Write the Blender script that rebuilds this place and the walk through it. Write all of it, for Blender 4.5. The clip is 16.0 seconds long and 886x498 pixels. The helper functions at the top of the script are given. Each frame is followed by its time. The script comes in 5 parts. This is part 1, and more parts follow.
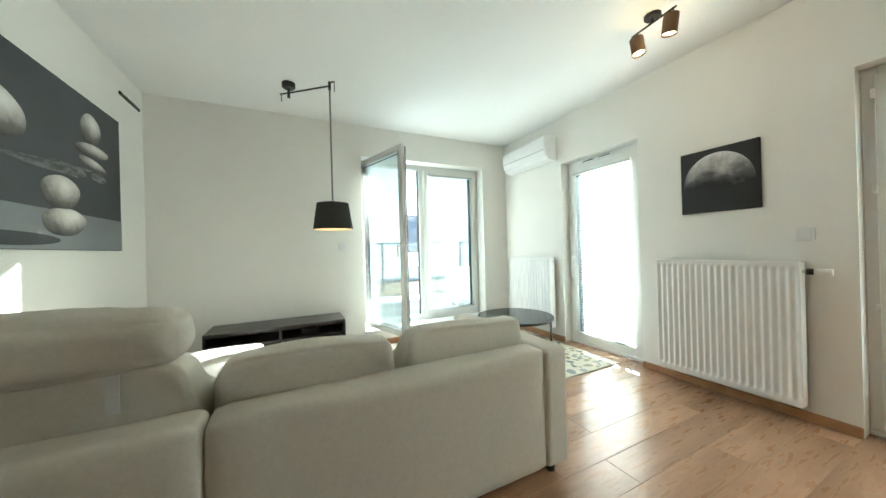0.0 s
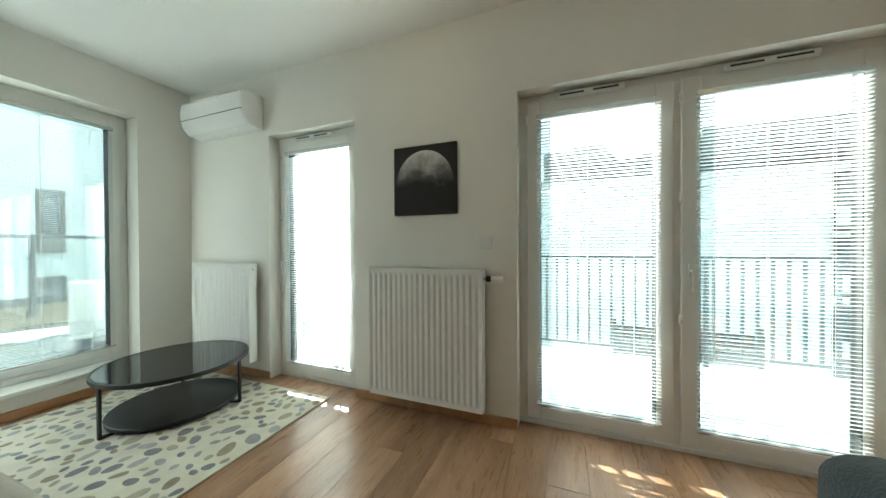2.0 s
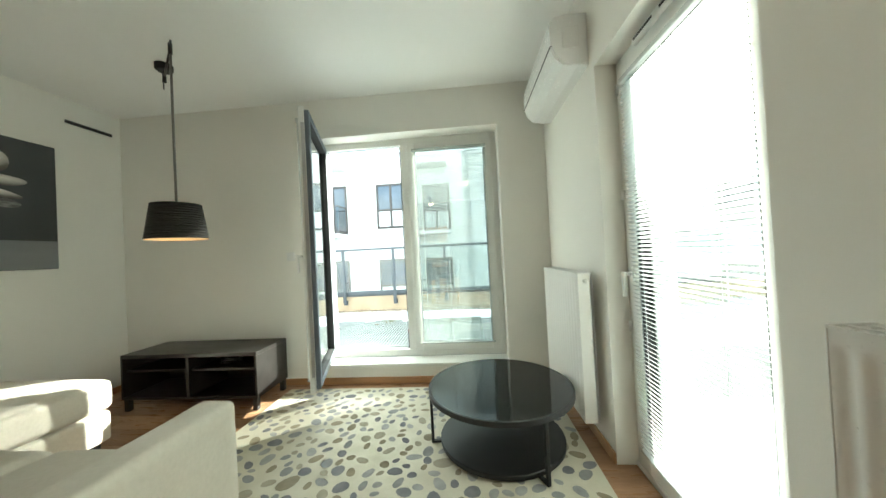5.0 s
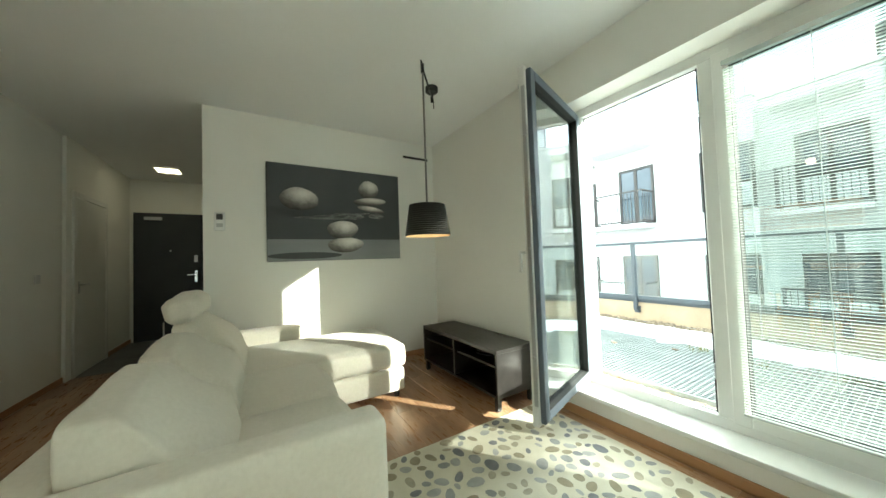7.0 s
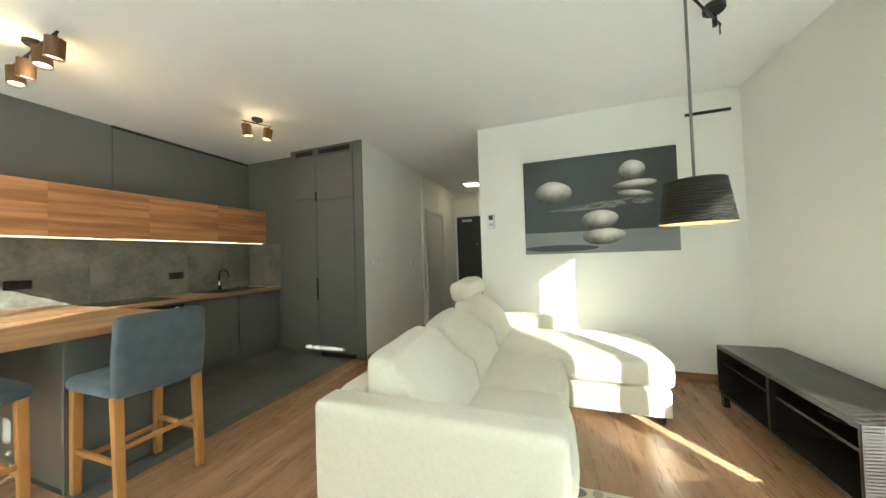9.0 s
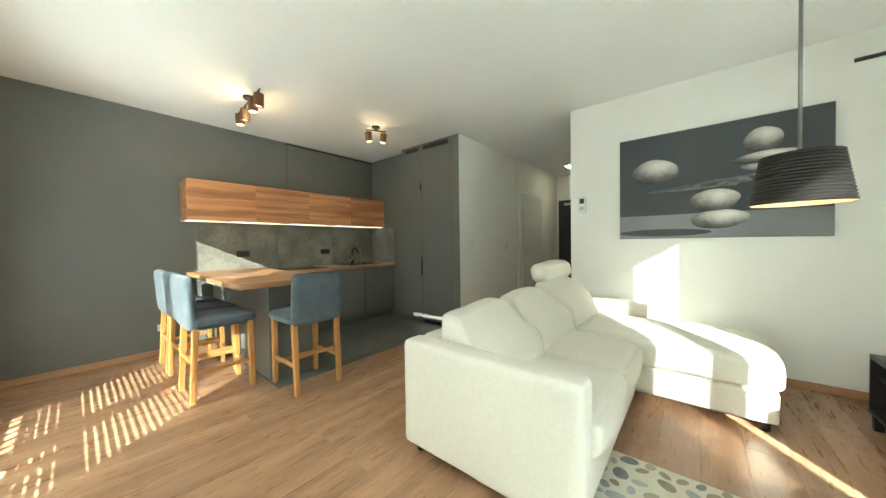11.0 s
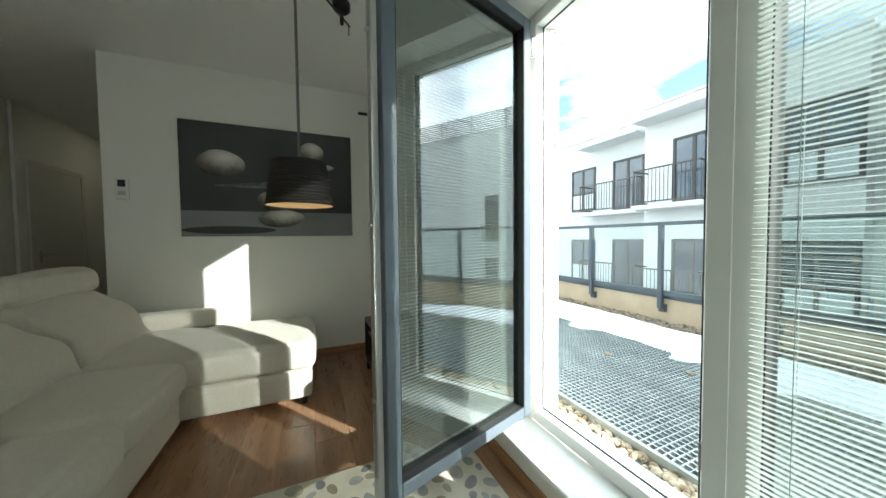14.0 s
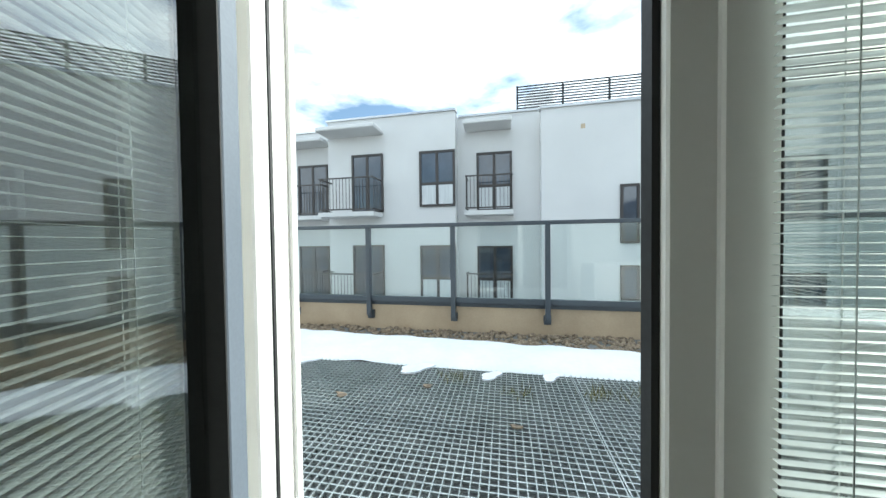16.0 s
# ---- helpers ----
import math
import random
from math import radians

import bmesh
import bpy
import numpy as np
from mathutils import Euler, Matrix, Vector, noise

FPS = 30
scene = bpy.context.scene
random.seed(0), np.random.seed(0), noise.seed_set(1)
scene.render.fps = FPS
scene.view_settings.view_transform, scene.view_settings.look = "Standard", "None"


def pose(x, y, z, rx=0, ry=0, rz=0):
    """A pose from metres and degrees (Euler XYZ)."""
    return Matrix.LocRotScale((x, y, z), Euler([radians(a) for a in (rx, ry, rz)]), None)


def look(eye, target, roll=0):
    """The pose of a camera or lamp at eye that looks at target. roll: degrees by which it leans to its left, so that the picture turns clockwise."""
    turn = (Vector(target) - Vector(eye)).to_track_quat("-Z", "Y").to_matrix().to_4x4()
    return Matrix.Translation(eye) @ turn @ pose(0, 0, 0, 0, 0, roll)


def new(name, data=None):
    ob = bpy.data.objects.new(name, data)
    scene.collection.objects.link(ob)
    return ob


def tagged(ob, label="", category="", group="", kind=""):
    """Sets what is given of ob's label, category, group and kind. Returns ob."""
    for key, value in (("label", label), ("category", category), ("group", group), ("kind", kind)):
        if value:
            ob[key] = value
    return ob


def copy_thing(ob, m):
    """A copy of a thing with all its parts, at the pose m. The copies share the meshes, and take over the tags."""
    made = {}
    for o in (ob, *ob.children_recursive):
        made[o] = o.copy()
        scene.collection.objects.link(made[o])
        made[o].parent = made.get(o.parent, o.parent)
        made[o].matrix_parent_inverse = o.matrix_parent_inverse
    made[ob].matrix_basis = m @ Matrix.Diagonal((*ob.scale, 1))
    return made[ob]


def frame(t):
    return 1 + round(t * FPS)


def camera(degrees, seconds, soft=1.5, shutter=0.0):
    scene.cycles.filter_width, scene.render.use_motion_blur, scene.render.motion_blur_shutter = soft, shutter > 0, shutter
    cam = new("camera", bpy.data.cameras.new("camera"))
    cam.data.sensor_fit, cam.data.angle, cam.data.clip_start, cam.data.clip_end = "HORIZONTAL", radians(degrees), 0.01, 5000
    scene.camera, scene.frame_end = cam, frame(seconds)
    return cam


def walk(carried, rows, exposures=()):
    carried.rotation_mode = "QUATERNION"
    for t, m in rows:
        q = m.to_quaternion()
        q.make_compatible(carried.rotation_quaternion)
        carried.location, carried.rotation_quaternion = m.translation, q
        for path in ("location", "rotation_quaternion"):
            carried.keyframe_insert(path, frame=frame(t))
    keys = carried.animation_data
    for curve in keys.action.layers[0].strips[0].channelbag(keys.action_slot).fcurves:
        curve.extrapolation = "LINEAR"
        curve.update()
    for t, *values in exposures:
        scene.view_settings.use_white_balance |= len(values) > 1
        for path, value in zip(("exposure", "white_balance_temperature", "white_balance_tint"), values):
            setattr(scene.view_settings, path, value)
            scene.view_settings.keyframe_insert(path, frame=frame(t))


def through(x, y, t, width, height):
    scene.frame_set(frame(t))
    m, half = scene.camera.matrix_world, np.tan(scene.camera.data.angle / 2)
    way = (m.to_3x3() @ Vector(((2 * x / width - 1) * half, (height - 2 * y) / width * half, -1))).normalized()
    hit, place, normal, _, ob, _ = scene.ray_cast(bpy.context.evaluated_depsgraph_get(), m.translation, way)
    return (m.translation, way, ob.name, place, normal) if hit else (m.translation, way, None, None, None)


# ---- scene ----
cam = camera(110.8, 16.0)
PATH = [
    (0, (1.235, 2.254, 1.152), (2.11, 4.052, 1.154), -1.6),
    (0.5, (1.466, 2.382, 1.147), (2.607, 4.025, 1.136), -0.7),
    (1, (1.688, 2.494, 1.16), (3.116, 3.894, 1.139), -1.0),
    (1.5, (1.917, 2.572, 1.181), (3.617, 3.626, 1.153), -0.9),
    (2, (2.176, 2.531, 1.157), (4.043, 3.249, 1.141), -0.3),
    (2.5, (2.434, 2.568, 1.19), (4.332, 3.198, 1.155), -0.7),
    (3, (2.698, 2.636, 1.164), (4.438, 3.622, 1.141), -1.1),
    (3.5, (2.933, 2.753, 1.13), (4.31, 4.203, 1.12), -1.5),
    (4, (3.147, 2.848, 1.138), (4.05, 4.633, 1.14), -1.6),
    (4.2, (3.209, 2.9, 1.144), (3.915, 4.771, 1.148), -2.1),
    (6.3, (3.546, 3.726, 1.203), (2.219, 5.222, 1.255), -1.9),
    (6.5, (3.539, 3.771, 1.194), (2.098, 5.157, 1.244), -1.9),
    (7, (3.49, 3.98, 1.179), (1.786, 5.026, 1.245), -2.0),
    (7.5, (3.461, 4.092, 1.126), (1.578, 4.756, 1.229), -2.2),
    (8, (3.481, 4.189, 1.204), (1.49, 4.376, 1.263), -1.9),
    (8.5, (3.461, 4.259, 1.198), (1.481, 3.98, 1.249), -1.8),
    (9, (3.484, 4.328, 1.222), (1.597, 3.665, 1.269), -1.8),
    (9.5, (3.575, 4.408, 1.26), (1.855, 3.387, 1.291), -1.7),
    (9.7, (3.605, 4.468, 1.228), (1.964, 3.325, 1.272), -1.3),
    (11.8, (3.671, 4.781, 1.192), (2.134, 3.502, 1.143), -0.7),
    (12, (3.664, 4.818, 1.201), (2.028, 3.669, 1.143), -0.9),
    (12.5, (3.633, 4.925, 1.209), (1.8, 4.129, 1.135), -0.9),
    (13, (3.579, 5.049, 1.192), (1.611, 4.696, 1.125), -0.6),
    (13.5, (3.491, 5.075, 1.182), (1.499, 5.235, 1.116), -0.6),
    (14, (3.325, 5.099, 1.175), (1.489, 5.887, 1.102), -0.6),
    (14.5, (3.095, 5.19, 1.192), (1.515, 6.414, 1.124), -0.6),
    (15, (2.874, 5.28, 1.182), (1.69, 6.891, 1.12), -0.2),
    (15.5, (2.661, 5.437, 1.166), (1.899, 7.286, 1.116), -0.7),
    (16, (2.547, 5.64, 1.125), (2.153, 7.601, 1.083), -0.7),
]
EXPOSURES = [(0, 3.4, 5850, -4), (1.5, 2.6, 5900, -6), (2.5, 2.4, 6050, -6), (3, 2.25, 6100, -6), (3.5, 2.25, 6150, -5), (4, 2.58, 6350, -3), (6.5, 2.68, 6500, -8), (7, 2.62, 6500, -8), (8, 2.75, 6450, -6), (9, 3.65, 6300, -4), (9.5, 3.78, 6200, -3), (11.8, 3.65, 6050, -5), (12, 3.62, 6000, -5), (12.5, 3.6, 6000, -5), (13, 3.05, 6050, -4), (13.5, 2.2, 6050, -5), (14, 1.7, 6100, -4), (15, 1.15, 6100, -2), (16, 0.72, 6050, 1)]
walk(cam, [(t, look(eye, target, roll)) for t, eye, target, roll in PATH], EXPOSURES)

# ---- world, sun, exposure ----
SUN_AZ, SUN_EL = math.atan2(0.81, 0.59), radians(21.0)
world = bpy.data.worlds.new("sky")
scene.world = world
world.use_nodes = True
wn, wl = world.node_tree.nodes, world.node_tree.links
sky = wn.new("ShaderNodeTexSky")
sky.sky_type, sky.sun_disc = "NISHITA", False
sky.sun_elevation, sky.sun_rotation = SUN_EL, SUN_AZ
wtc = wn.new("ShaderNodeTexCoord")
wmap = wn.new("ShaderNodeMapping")
wmap.inputs["Scale"].default_value = (1.0, 1.0, 2.6)
cloud = wn.new("ShaderNodeTexNoise")
cloud.inputs["Scale"].default_value, cloud.inputs["Detail"].default_value, cloud.inputs["Roughness"].default_value = 2.1, 8.0, 0.55
cramp = wn.new("ShaderNodeValToRGB")
cramp.color_ramp.elements[0].position, cramp.color_ramp.elements[1].position = 0.40, 0.60
cmix = wn.new("ShaderNodeMix")
cmix.data_type = "RGBA"
cmix.inputs["B"].default_value = (10.5, 10.9, 11.3, 1)
wl.new(wtc.outputs["Generated"], wmap.inputs["Vector"])
wl.new(wmap.outputs["Vector"], cloud.inputs["Vector"])
wl.new(cloud.outputs["Fac"], cramp.inputs["Fac"])
wl.new(cramp.outputs["Color"], cmix.inputs["Factor"])
wl.new(sky.outputs["Color"], cmix.inputs["A"])
wl.new(cmix.outputs["Result"], wn["Background"].inputs["Color"])
wn["Background"].inputs["Strength"].default_value = 0.15

sun = new("sun", bpy.data.lights.new("sun", "SUN"))
sun.data.energy, sun.data.angle, sun.data.color = 5.0, radians(0.5), (1.0, 0.96, 0.90)
sun.matrix_world = look((0, 0, 0), (-0.81 * math.cos(SUN_EL), -0.59 * math.cos(SUN_EL), -math.sin(SUN_EL)))


# ---- materials ----
def mat(name, a, b=None, rough=0.5, metal=0.0, scale=4.0, fine=60.0, bump=0.1, stretch=(1, 1, 1), spec=0.5, rough_var=0.08, contrast=0.5, island=0.0, sheen=0.0, emit=None):
    """Two-scale procedural surface: a to b over broad noise, fine grain in bump and colour."""
    m = bpy.data.materials.new(name)
    m.use_nodes = True
    n, l = m.node_tree.nodes, m.node_tree.links
    p = n["Principled BSDF"]
    b = b or tuple(c * 0.86 for c in a)
    tc = n.new("ShaderNodeTexCoord")
    mp = n.new("ShaderNodeMapping")
    mp.inputs["Scale"].default_value = stretch
    l.new(tc.outputs["Object"], mp.inputs["Vector"])
    big, small = n.new("ShaderNodeTexNoise"), n.new("ShaderNodeTexNoise")
    big.inputs["Scale"].default_value, big.inputs["Detail"].default_value = scale, 5
    small.inputs["Scale"].default_value, small.inputs["Detail"].default_value = fine, 4
    vec = mp.outputs["Vector"]
    if island:
        oi = n.new("ShaderNodeObjectInfo")
        ad = n.new("ShaderNodeVectorMath")
        ad.operation = "MULTIPLY_ADD"
        ad.inputs[1].default_value = (1, 1, 1)
        sc = n.new("ShaderNodeMath")
        sc.operation = "MULTIPLY"
        sc.inputs[1].default_value = 37.0
        l.new(oi.outputs["Random"], sc.inputs[0])
        l.new(vec, ad.inputs[0])
        l.new(sc.outputs[0], ad.inputs[2])
        vec = ad.outputs[0]
    for t in (big, small):
        l.new(vec, t.inputs["Vector"])
    mx = n.new("ShaderNodeMix")
    mx.data_type = "RGBA"
    mx.inputs["A"].default_value, mx.inputs["B"].default_value = (*a, 1), (*b, 1)
    f = n.new("ShaderNodeMath")
    f.operation = "MULTIPLY_ADD"
    f.use_clamp = True
    gain = 1.0 + 3.2 * contrast
    f.inputs[1].default_value, f.inputs[2].default_value = gain, 0.5 - 0.675 * gain
    sm = n.new("ShaderNodeMath")
    sm.operation = "MULTIPLY_ADD"
    sm.inputs[1].default_value = 0.35
    l.new(small.outputs["Fac"], sm.inputs[0])
    l.new(big.outputs["Fac"], sm.inputs[2])
    l.new(sm.outputs[0], f.inputs[0])
    l.new(f.outputs[0], mx.inputs["Factor"])
    col = mx.outputs["Result"]
    if island:
        hv = n.new("ShaderNodeHueSaturation")
        vr = n.new("ShaderNodeMapRange")
        vr.inputs["To Min"].default_value, vr.inputs["To Max"].default_value = 1 - island, 1 + island
        l.new(oi.outputs["Random"], vr.inputs["Value"])
        l.new(vr.outputs["Result"], hv.inputs["Value"])
        l.new(col, hv.inputs["Color"])
        col = hv.outputs["Color"]
    l.new(col, p.inputs["Base Color"])
    rr = n.new("ShaderNodeMapRange")
    rr.inputs["To Min"].default_value, rr.inputs["To Max"].default_value = max(0.02, rough - rough_var), min(1, rough + rough_var)
    l.new(small.outputs["Fac"], rr.inputs["Value"])
    l.new(rr.outputs["Result"], p.inputs["Roughness"])
    p.inputs["Metallic"].default_value = metal
    p.inputs["Specular IOR Level"].default_value = spec
    if sheen:
        p.inputs["Sheen Weight"].default_value = sheen
    if emit:
        p.inputs["Emission Color"].default_value, p.inputs["Emission Strength"].default_value = (*emit[0], 1), emit[1]
    if bump:
        bp = n.new("ShaderNodeBump")
        bp.inputs["Strength"].default_value, bp.inputs["Distance"].default_value = bump, 0.004
        l.new(small.outputs["Fac"], bp.inputs["Height"])
        l.new(bp.outputs["Normal"], p.inputs["Normal"])
    return m


def wood(name, a, b, rough=0.4, axis=0, island=0.12, knots=0.5):
    """Grain that runs along one axis, with darker streaks."""
    st = [6.5, 6.5, 6.5]
    st[axis] = 0.55
    return mat(name, a, b, rough=rough, scale=1.6, fine=14.0, bump=0.05, stretch=st, island=island, contrast=knots)


def glass_mat(name, tint=(0.73, 0.775, 0.758), gloss=0.20):
    """Thin pane: lets light straight through, mirrors a little more at grazing angles."""
    m = bpy.data.materials.new(name)
    m.use_nodes = True
    n, l = m.node_tree.nodes, m.node_tree.links
    n.remove(n["Principled BSDF"])
    tr, gl, mx = n.new("ShaderNodeBsdfTransparent"), n.new("ShaderNodeBsdfGlossy"), n.new("ShaderNodeMixShader")
    lw = n.new("ShaderNodeLayerWeight")
    lw.inputs["Blend"].default_value = 0.5
    pw = n.new("ShaderNodeMath")
    pw.operation = "POWER"
    pw.inputs[1].default_value = 4.5
    ml = n.new("ShaderNodeMath")
    ml.operation = "MULTIPLY_ADD"
    ml.inputs[1].default_value, ml.inputs[2].default_value = 0.75, gloss
    ml.use_clamp = True
    l.new(lw.outputs["Facing"], pw.inputs[0])
    tr.inputs["Color"].default_value = (*tint, 1)
    gl.inputs["Roughness"].default_value = 0.0
    l.new(pw.outputs[0], ml.inputs[0])
    l.new(ml.outputs[0], mx.inputs[0])
    l.new(tr.outputs[0], mx.inputs[1])
    l.new(gl.outputs[0], mx.inputs[2])
    l.new(mx.outputs[0], n["Material Output"].inputs["Surface"])
    return m


M_WALL = mat("white_wall_paint", (0.865, 0.85, 0.80), (0.84, 0.825, 0.775), rough=0.85, scale=1.5, fine=220, bump=0.06)
M_CEIL = mat("white_ceiling_paint", (0.88, 0.875, 0.855), (0.86, 0.855, 0.835), rough=0.9, scale=1.2, fine=220, bump=0.05)
M_DARKWALL = mat("grey_wall_paint", (0.153, 0.157, 0.142), (0.137, 0.141, 0.127), rough=0.55, scale=2, fine=200, bump=0.05)
M_OUTWALL = mat("white_render", (0.62, 0.62, 0.615), (0.57, 0.57, 0.565), rough=0.9, scale=0.6, fine=40, bump=0.15)
M_FLOOR = mat("oak_laminate", (0.47, 0.278, 0.162), (0.290, 0.158, 0.086), rough=0.29, scale=1.5, fine=9.0, bump=0.03, stretch=(0.7, 5.0, 5.0), island=0.10, contrast=0.62)
M_SKIRT = wood("oak_skirting", (0.50, 0.28, 0.14), (0.40, 0.21, 0.10), rough=0.4, axis=0, island=0.03)
M_TILE = mat("dark_concrete_tile", (0.145, 0.151, 0.147), (0.098, 0.103, 0.101), rough=0.34, scale=2.2, fine=40, bump=0.04, island=0.08, contrast=0.8)
M_GROUT = mat("dark_grout", (0.04, 0.04, 0.04), rough=0.9)
M_SOFA = mat("cream_woven_fabric", (0.735, 0.69, 0.60), (0.675, 0.63, 0.54), rough=0.95, scale=60, fine=420, bump=0.4, contrast=0.35, spec=0.15, sheen=0.2)
M_BLACKWOOD = wood("black_brown_veneer", (0.030, 0.026, 0.024), (0.016, 0.014, 0.013), rough=0.35, axis=0, island=0.0)
M_BLACK = mat("black_powder_coat", (0.018, 0.018, 0.019), (0.012, 0.012, 0.013), rough=0.42, fine=200, bump=0.03)
M_BLACKPL = mat("black_plastic", (0.02, 0.02, 0.021), rough=0.3, bump=0.0)
M_BGLASS = mat("black_glass", (0.010, 0.012, 0.013), (0.008, 0.010, 0.011), rough=0.05, rough_var=0.02, bump=0.0, spec=0.4)
M_PVC = mat("white_window_plastic", (0.80, 0.80, 0.77), (0.77, 0.77, 0.74), rough=0.35, scale=3, fine=100, bump=0.015)
M_ANTH = mat("blue_grey_window_plastic", (0.120, 0.142, 0.170), (0.100, 0.120, 0.146), rough=0.5, scale=3, fine=150, bump=0.03)
M_RUBBER = mat("black_gasket", (0.012, 0.012, 0.012), rough=0.7)
M_RAD = mat("white_radiator_enamel", (0.84, 0.83, 0.80), (0.82, 0.81, 0.78), rough=0.3, scale=3, fine=90, bump=0.01)
M_ACPL = mat("white_gloss_plastic", (0.85, 0.85, 0.84), (0.83, 0.83, 0.82), rough=0.25, bump=0.01)
M_METAL = mat("brushed_metal", (0.55, 0.55, 0.55), (0.48, 0.48, 0.48), rough=0.3, metal=1.0, fine=200, bump=0.03)
M_KIT = mat("grey_matt_front", (0.152, 0.155, 0.142), (0.136, 0.139, 0.127), rough=0.48, scale=2, fine=180, bump=0.02)
M_KITOAK = mat("golden_oak_front", (0.60, 0.285, 0.125), (0.33, 0.138, 0.056), rough=0.45, scale=1.3, fine=6, bump=0.05, stretch=(0.5, 9, 11), island=0.03, contrast=0.9)
M_CONC = mat("concrete_splashback", (0.235, 0.232, 0.195), (0.135, 0.132, 0.108), rough=0.42, scale=2.6, fine=26, bump=0.08, contrast=1.0, island=0.05)
M_STOOLFAB = mat("blue_grey_stool_fabric", (0.120, 0.146, 0.166), (0.090, 0.112, 0.130), rough=0.95, scale=12, fine=380, bump=0.6, spec=0.1, sheen=0.2)
M_STOOLWOOD = wood("honey_wood", (0.55, 0.27, 0.085), (0.42, 0.19, 0.055), rough=0.4, axis=2, island=0.05)
def slat_mat(name, colour, through):
    """Enamelled aluminium slat that lets a little light through."""
    m = mat(name, colour, tuple(c * 0.97 for c in colour), rough=0.17, rough_var=0.03, metal=0.5, bump=0.0)
    n, l = m.node_tree.nodes, m.node_tree.links
    tl, ms = n.new("ShaderNodeBsdfTranslucent"), n.new("ShaderNodeMixShader")
    tl.inputs["Color"].default_value, ms.inputs[0].default_value = (0.90, 0.93, 0.92, 1), through
    l.new(n["Principled BSDF"].outputs[0], ms.inputs[1])
    l.new(tl.outputs[0], ms.inputs[2])
    l.new(ms.outputs[0], n["Material Output"].inputs["Surface"])
    return m


M_SLAT = slat_mat("white_blind_slat", (0.82, 0.83, 0.82), 0.32)
# Same white slat, greyed and less translucent: backlit shade put into the colour.
M_SLATSHADE = slat_mat("pale_grey_blind_slat", (0.73, 0.785, 0.765), 0.10)
M_GLASS = glass_mat("window_glass")
M_GLASSOUT = glass_mat("railing_glass", (0.93, 0.97, 0.96), 0.05)
M_RUG = mat("cream_rug_pile", (0.74, 0.70, 0.58), (0.65, 0.61, 0.49), rough=1.0, scale=8, fine=240, bump=0.9, spec=0.05)
RUGSPOTS = [mat("rug_pebble", c, tuple(q * 0.8 for q in c), rough=1.0, scale=20, fine=240, bump=0.9, spec=0.05)
            for c in ((0.36, 0.36, 0.35), (0.47, 0.46, 0.44), (0.27, 0.27, 0.28), (0.48, 0.43, 0.33), (0.38, 0.33, 0.235), (0.54, 0.52, 0.47))]
M_CANVAS = mat("dark_grey_canvas_print", (0.052, 0.057, 0.062), (0.075, 0.082, 0.088), rough=0.7, scale=1.2, fine=300, bump=0.15)
M_CANVASLOW = mat("pale_grey_canvas_print", (0.27, 0.28, 0.29), (0.20, 0.21, 0.22), rough=0.7, scale=1.2, fine=300, bump=0.15, stretch=(1, 1, 3))
def print_mat(name, centre, stops, scale, depth, squash):
    """A printed tone picture: a ramp over the distance from a bright centre, broken by noise."""
    m = bpy.data.materials.new(name)
    m.use_nodes = True
    n, l = m.node_tree.nodes, m.node_tree.links
    p = n["Principled BSDF"]
    tc, mp, ns, ad, ln, cr = (n.new("ShaderNode" + k) for k in ("TexCoord", "Mapping", "TexNoise", "Math", "VectorMath", "ValToRGB"))
    mp.inputs["Location"].default_value = tuple(-c * q for c, q in zip(centre, squash))
    mp.inputs["Scale"].default_value = squash
    ln.operation = "LENGTH"
    ns.inputs["Scale"].default_value, ns.inputs["Detail"].default_value, ns.inputs["Roughness"].default_value = scale, 9, 0.62
    ad.operation = "MULTIPLY_ADD"
    ad.inputs[1].default_value = depth
    l.new(tc.outputs["Generated"], mp.inputs["Vector"])
    l.new(mp.outputs["Vector"], ln.inputs[0])
    l.new(tc.outputs["Object"], ns.inputs["Vector"])
    l.new(ns.outputs["Fac"], ad.inputs[0])
    l.new(ln.outputs["Value"], ad.inputs[2])
    l.new(ad.outputs[0], cr.inputs["Fac"])
    e = cr.color_ramp.elements
    for i, (pos, c) in enumerate(stops):
        q = e[i] if i < 2 else e.new(pos)
        q.position, q.color = pos, (*c, 1)
    l.new(cr.outputs["Color"], p.inputs["Base Color"])
    p.inputs["Roughness"].default_value = 0.7
    return m


M_PRINTSTONE = print_mat("printed_stone_tone", (0.62, 0.5, 0.74), [(0.25, (0.78, 0.76, 0.72)), (0.95, (0.040, 0.037, 0.035)), (0.50, (0.52, 0.49, 0.46)), (0.72, (0.17, 0.155, 0.145))], 13.0, 0.42, (0.85, 0.0, 1.0))
M_PRINTMOON = print_mat("printed_moon_tone", (0.5, 0.5, 0.98), [(0.42, (0.74, 0.73, 0.71)), (1.0, (0.016, 0.016, 0.018)), (0.62, (0.36, 0.35, 0.34)), (0.80, (0.10, 0.096, 0.096))], 8.0, 0.75, (0.22, 0.0, 0.75))
M_STONEDK = mat("dark_driftwood_print", (0.10, 0.10, 0.105), (0.25, 0.25, 0.25), rough=0.7, scale=14, fine=60, bump=0.1, contrast=1.0, stretch=(1, 1, 4))
M_MOONBG = mat("black_canvas_print", (0.016, 0.016, 0.018), rough=0.6, fine=300, bump=0.1)
M_LAMPSHADE = mat("black_ribbed_shade", (0.026, 0.022, 0.020), rough=0.75, fine=200, bump=0.2)
M_SHADEIN = mat("warm_shade_lining", (0.75, 0.55, 0.35), rough=0.8, emit=((1.0, 0.58, 0.26), 0.10))
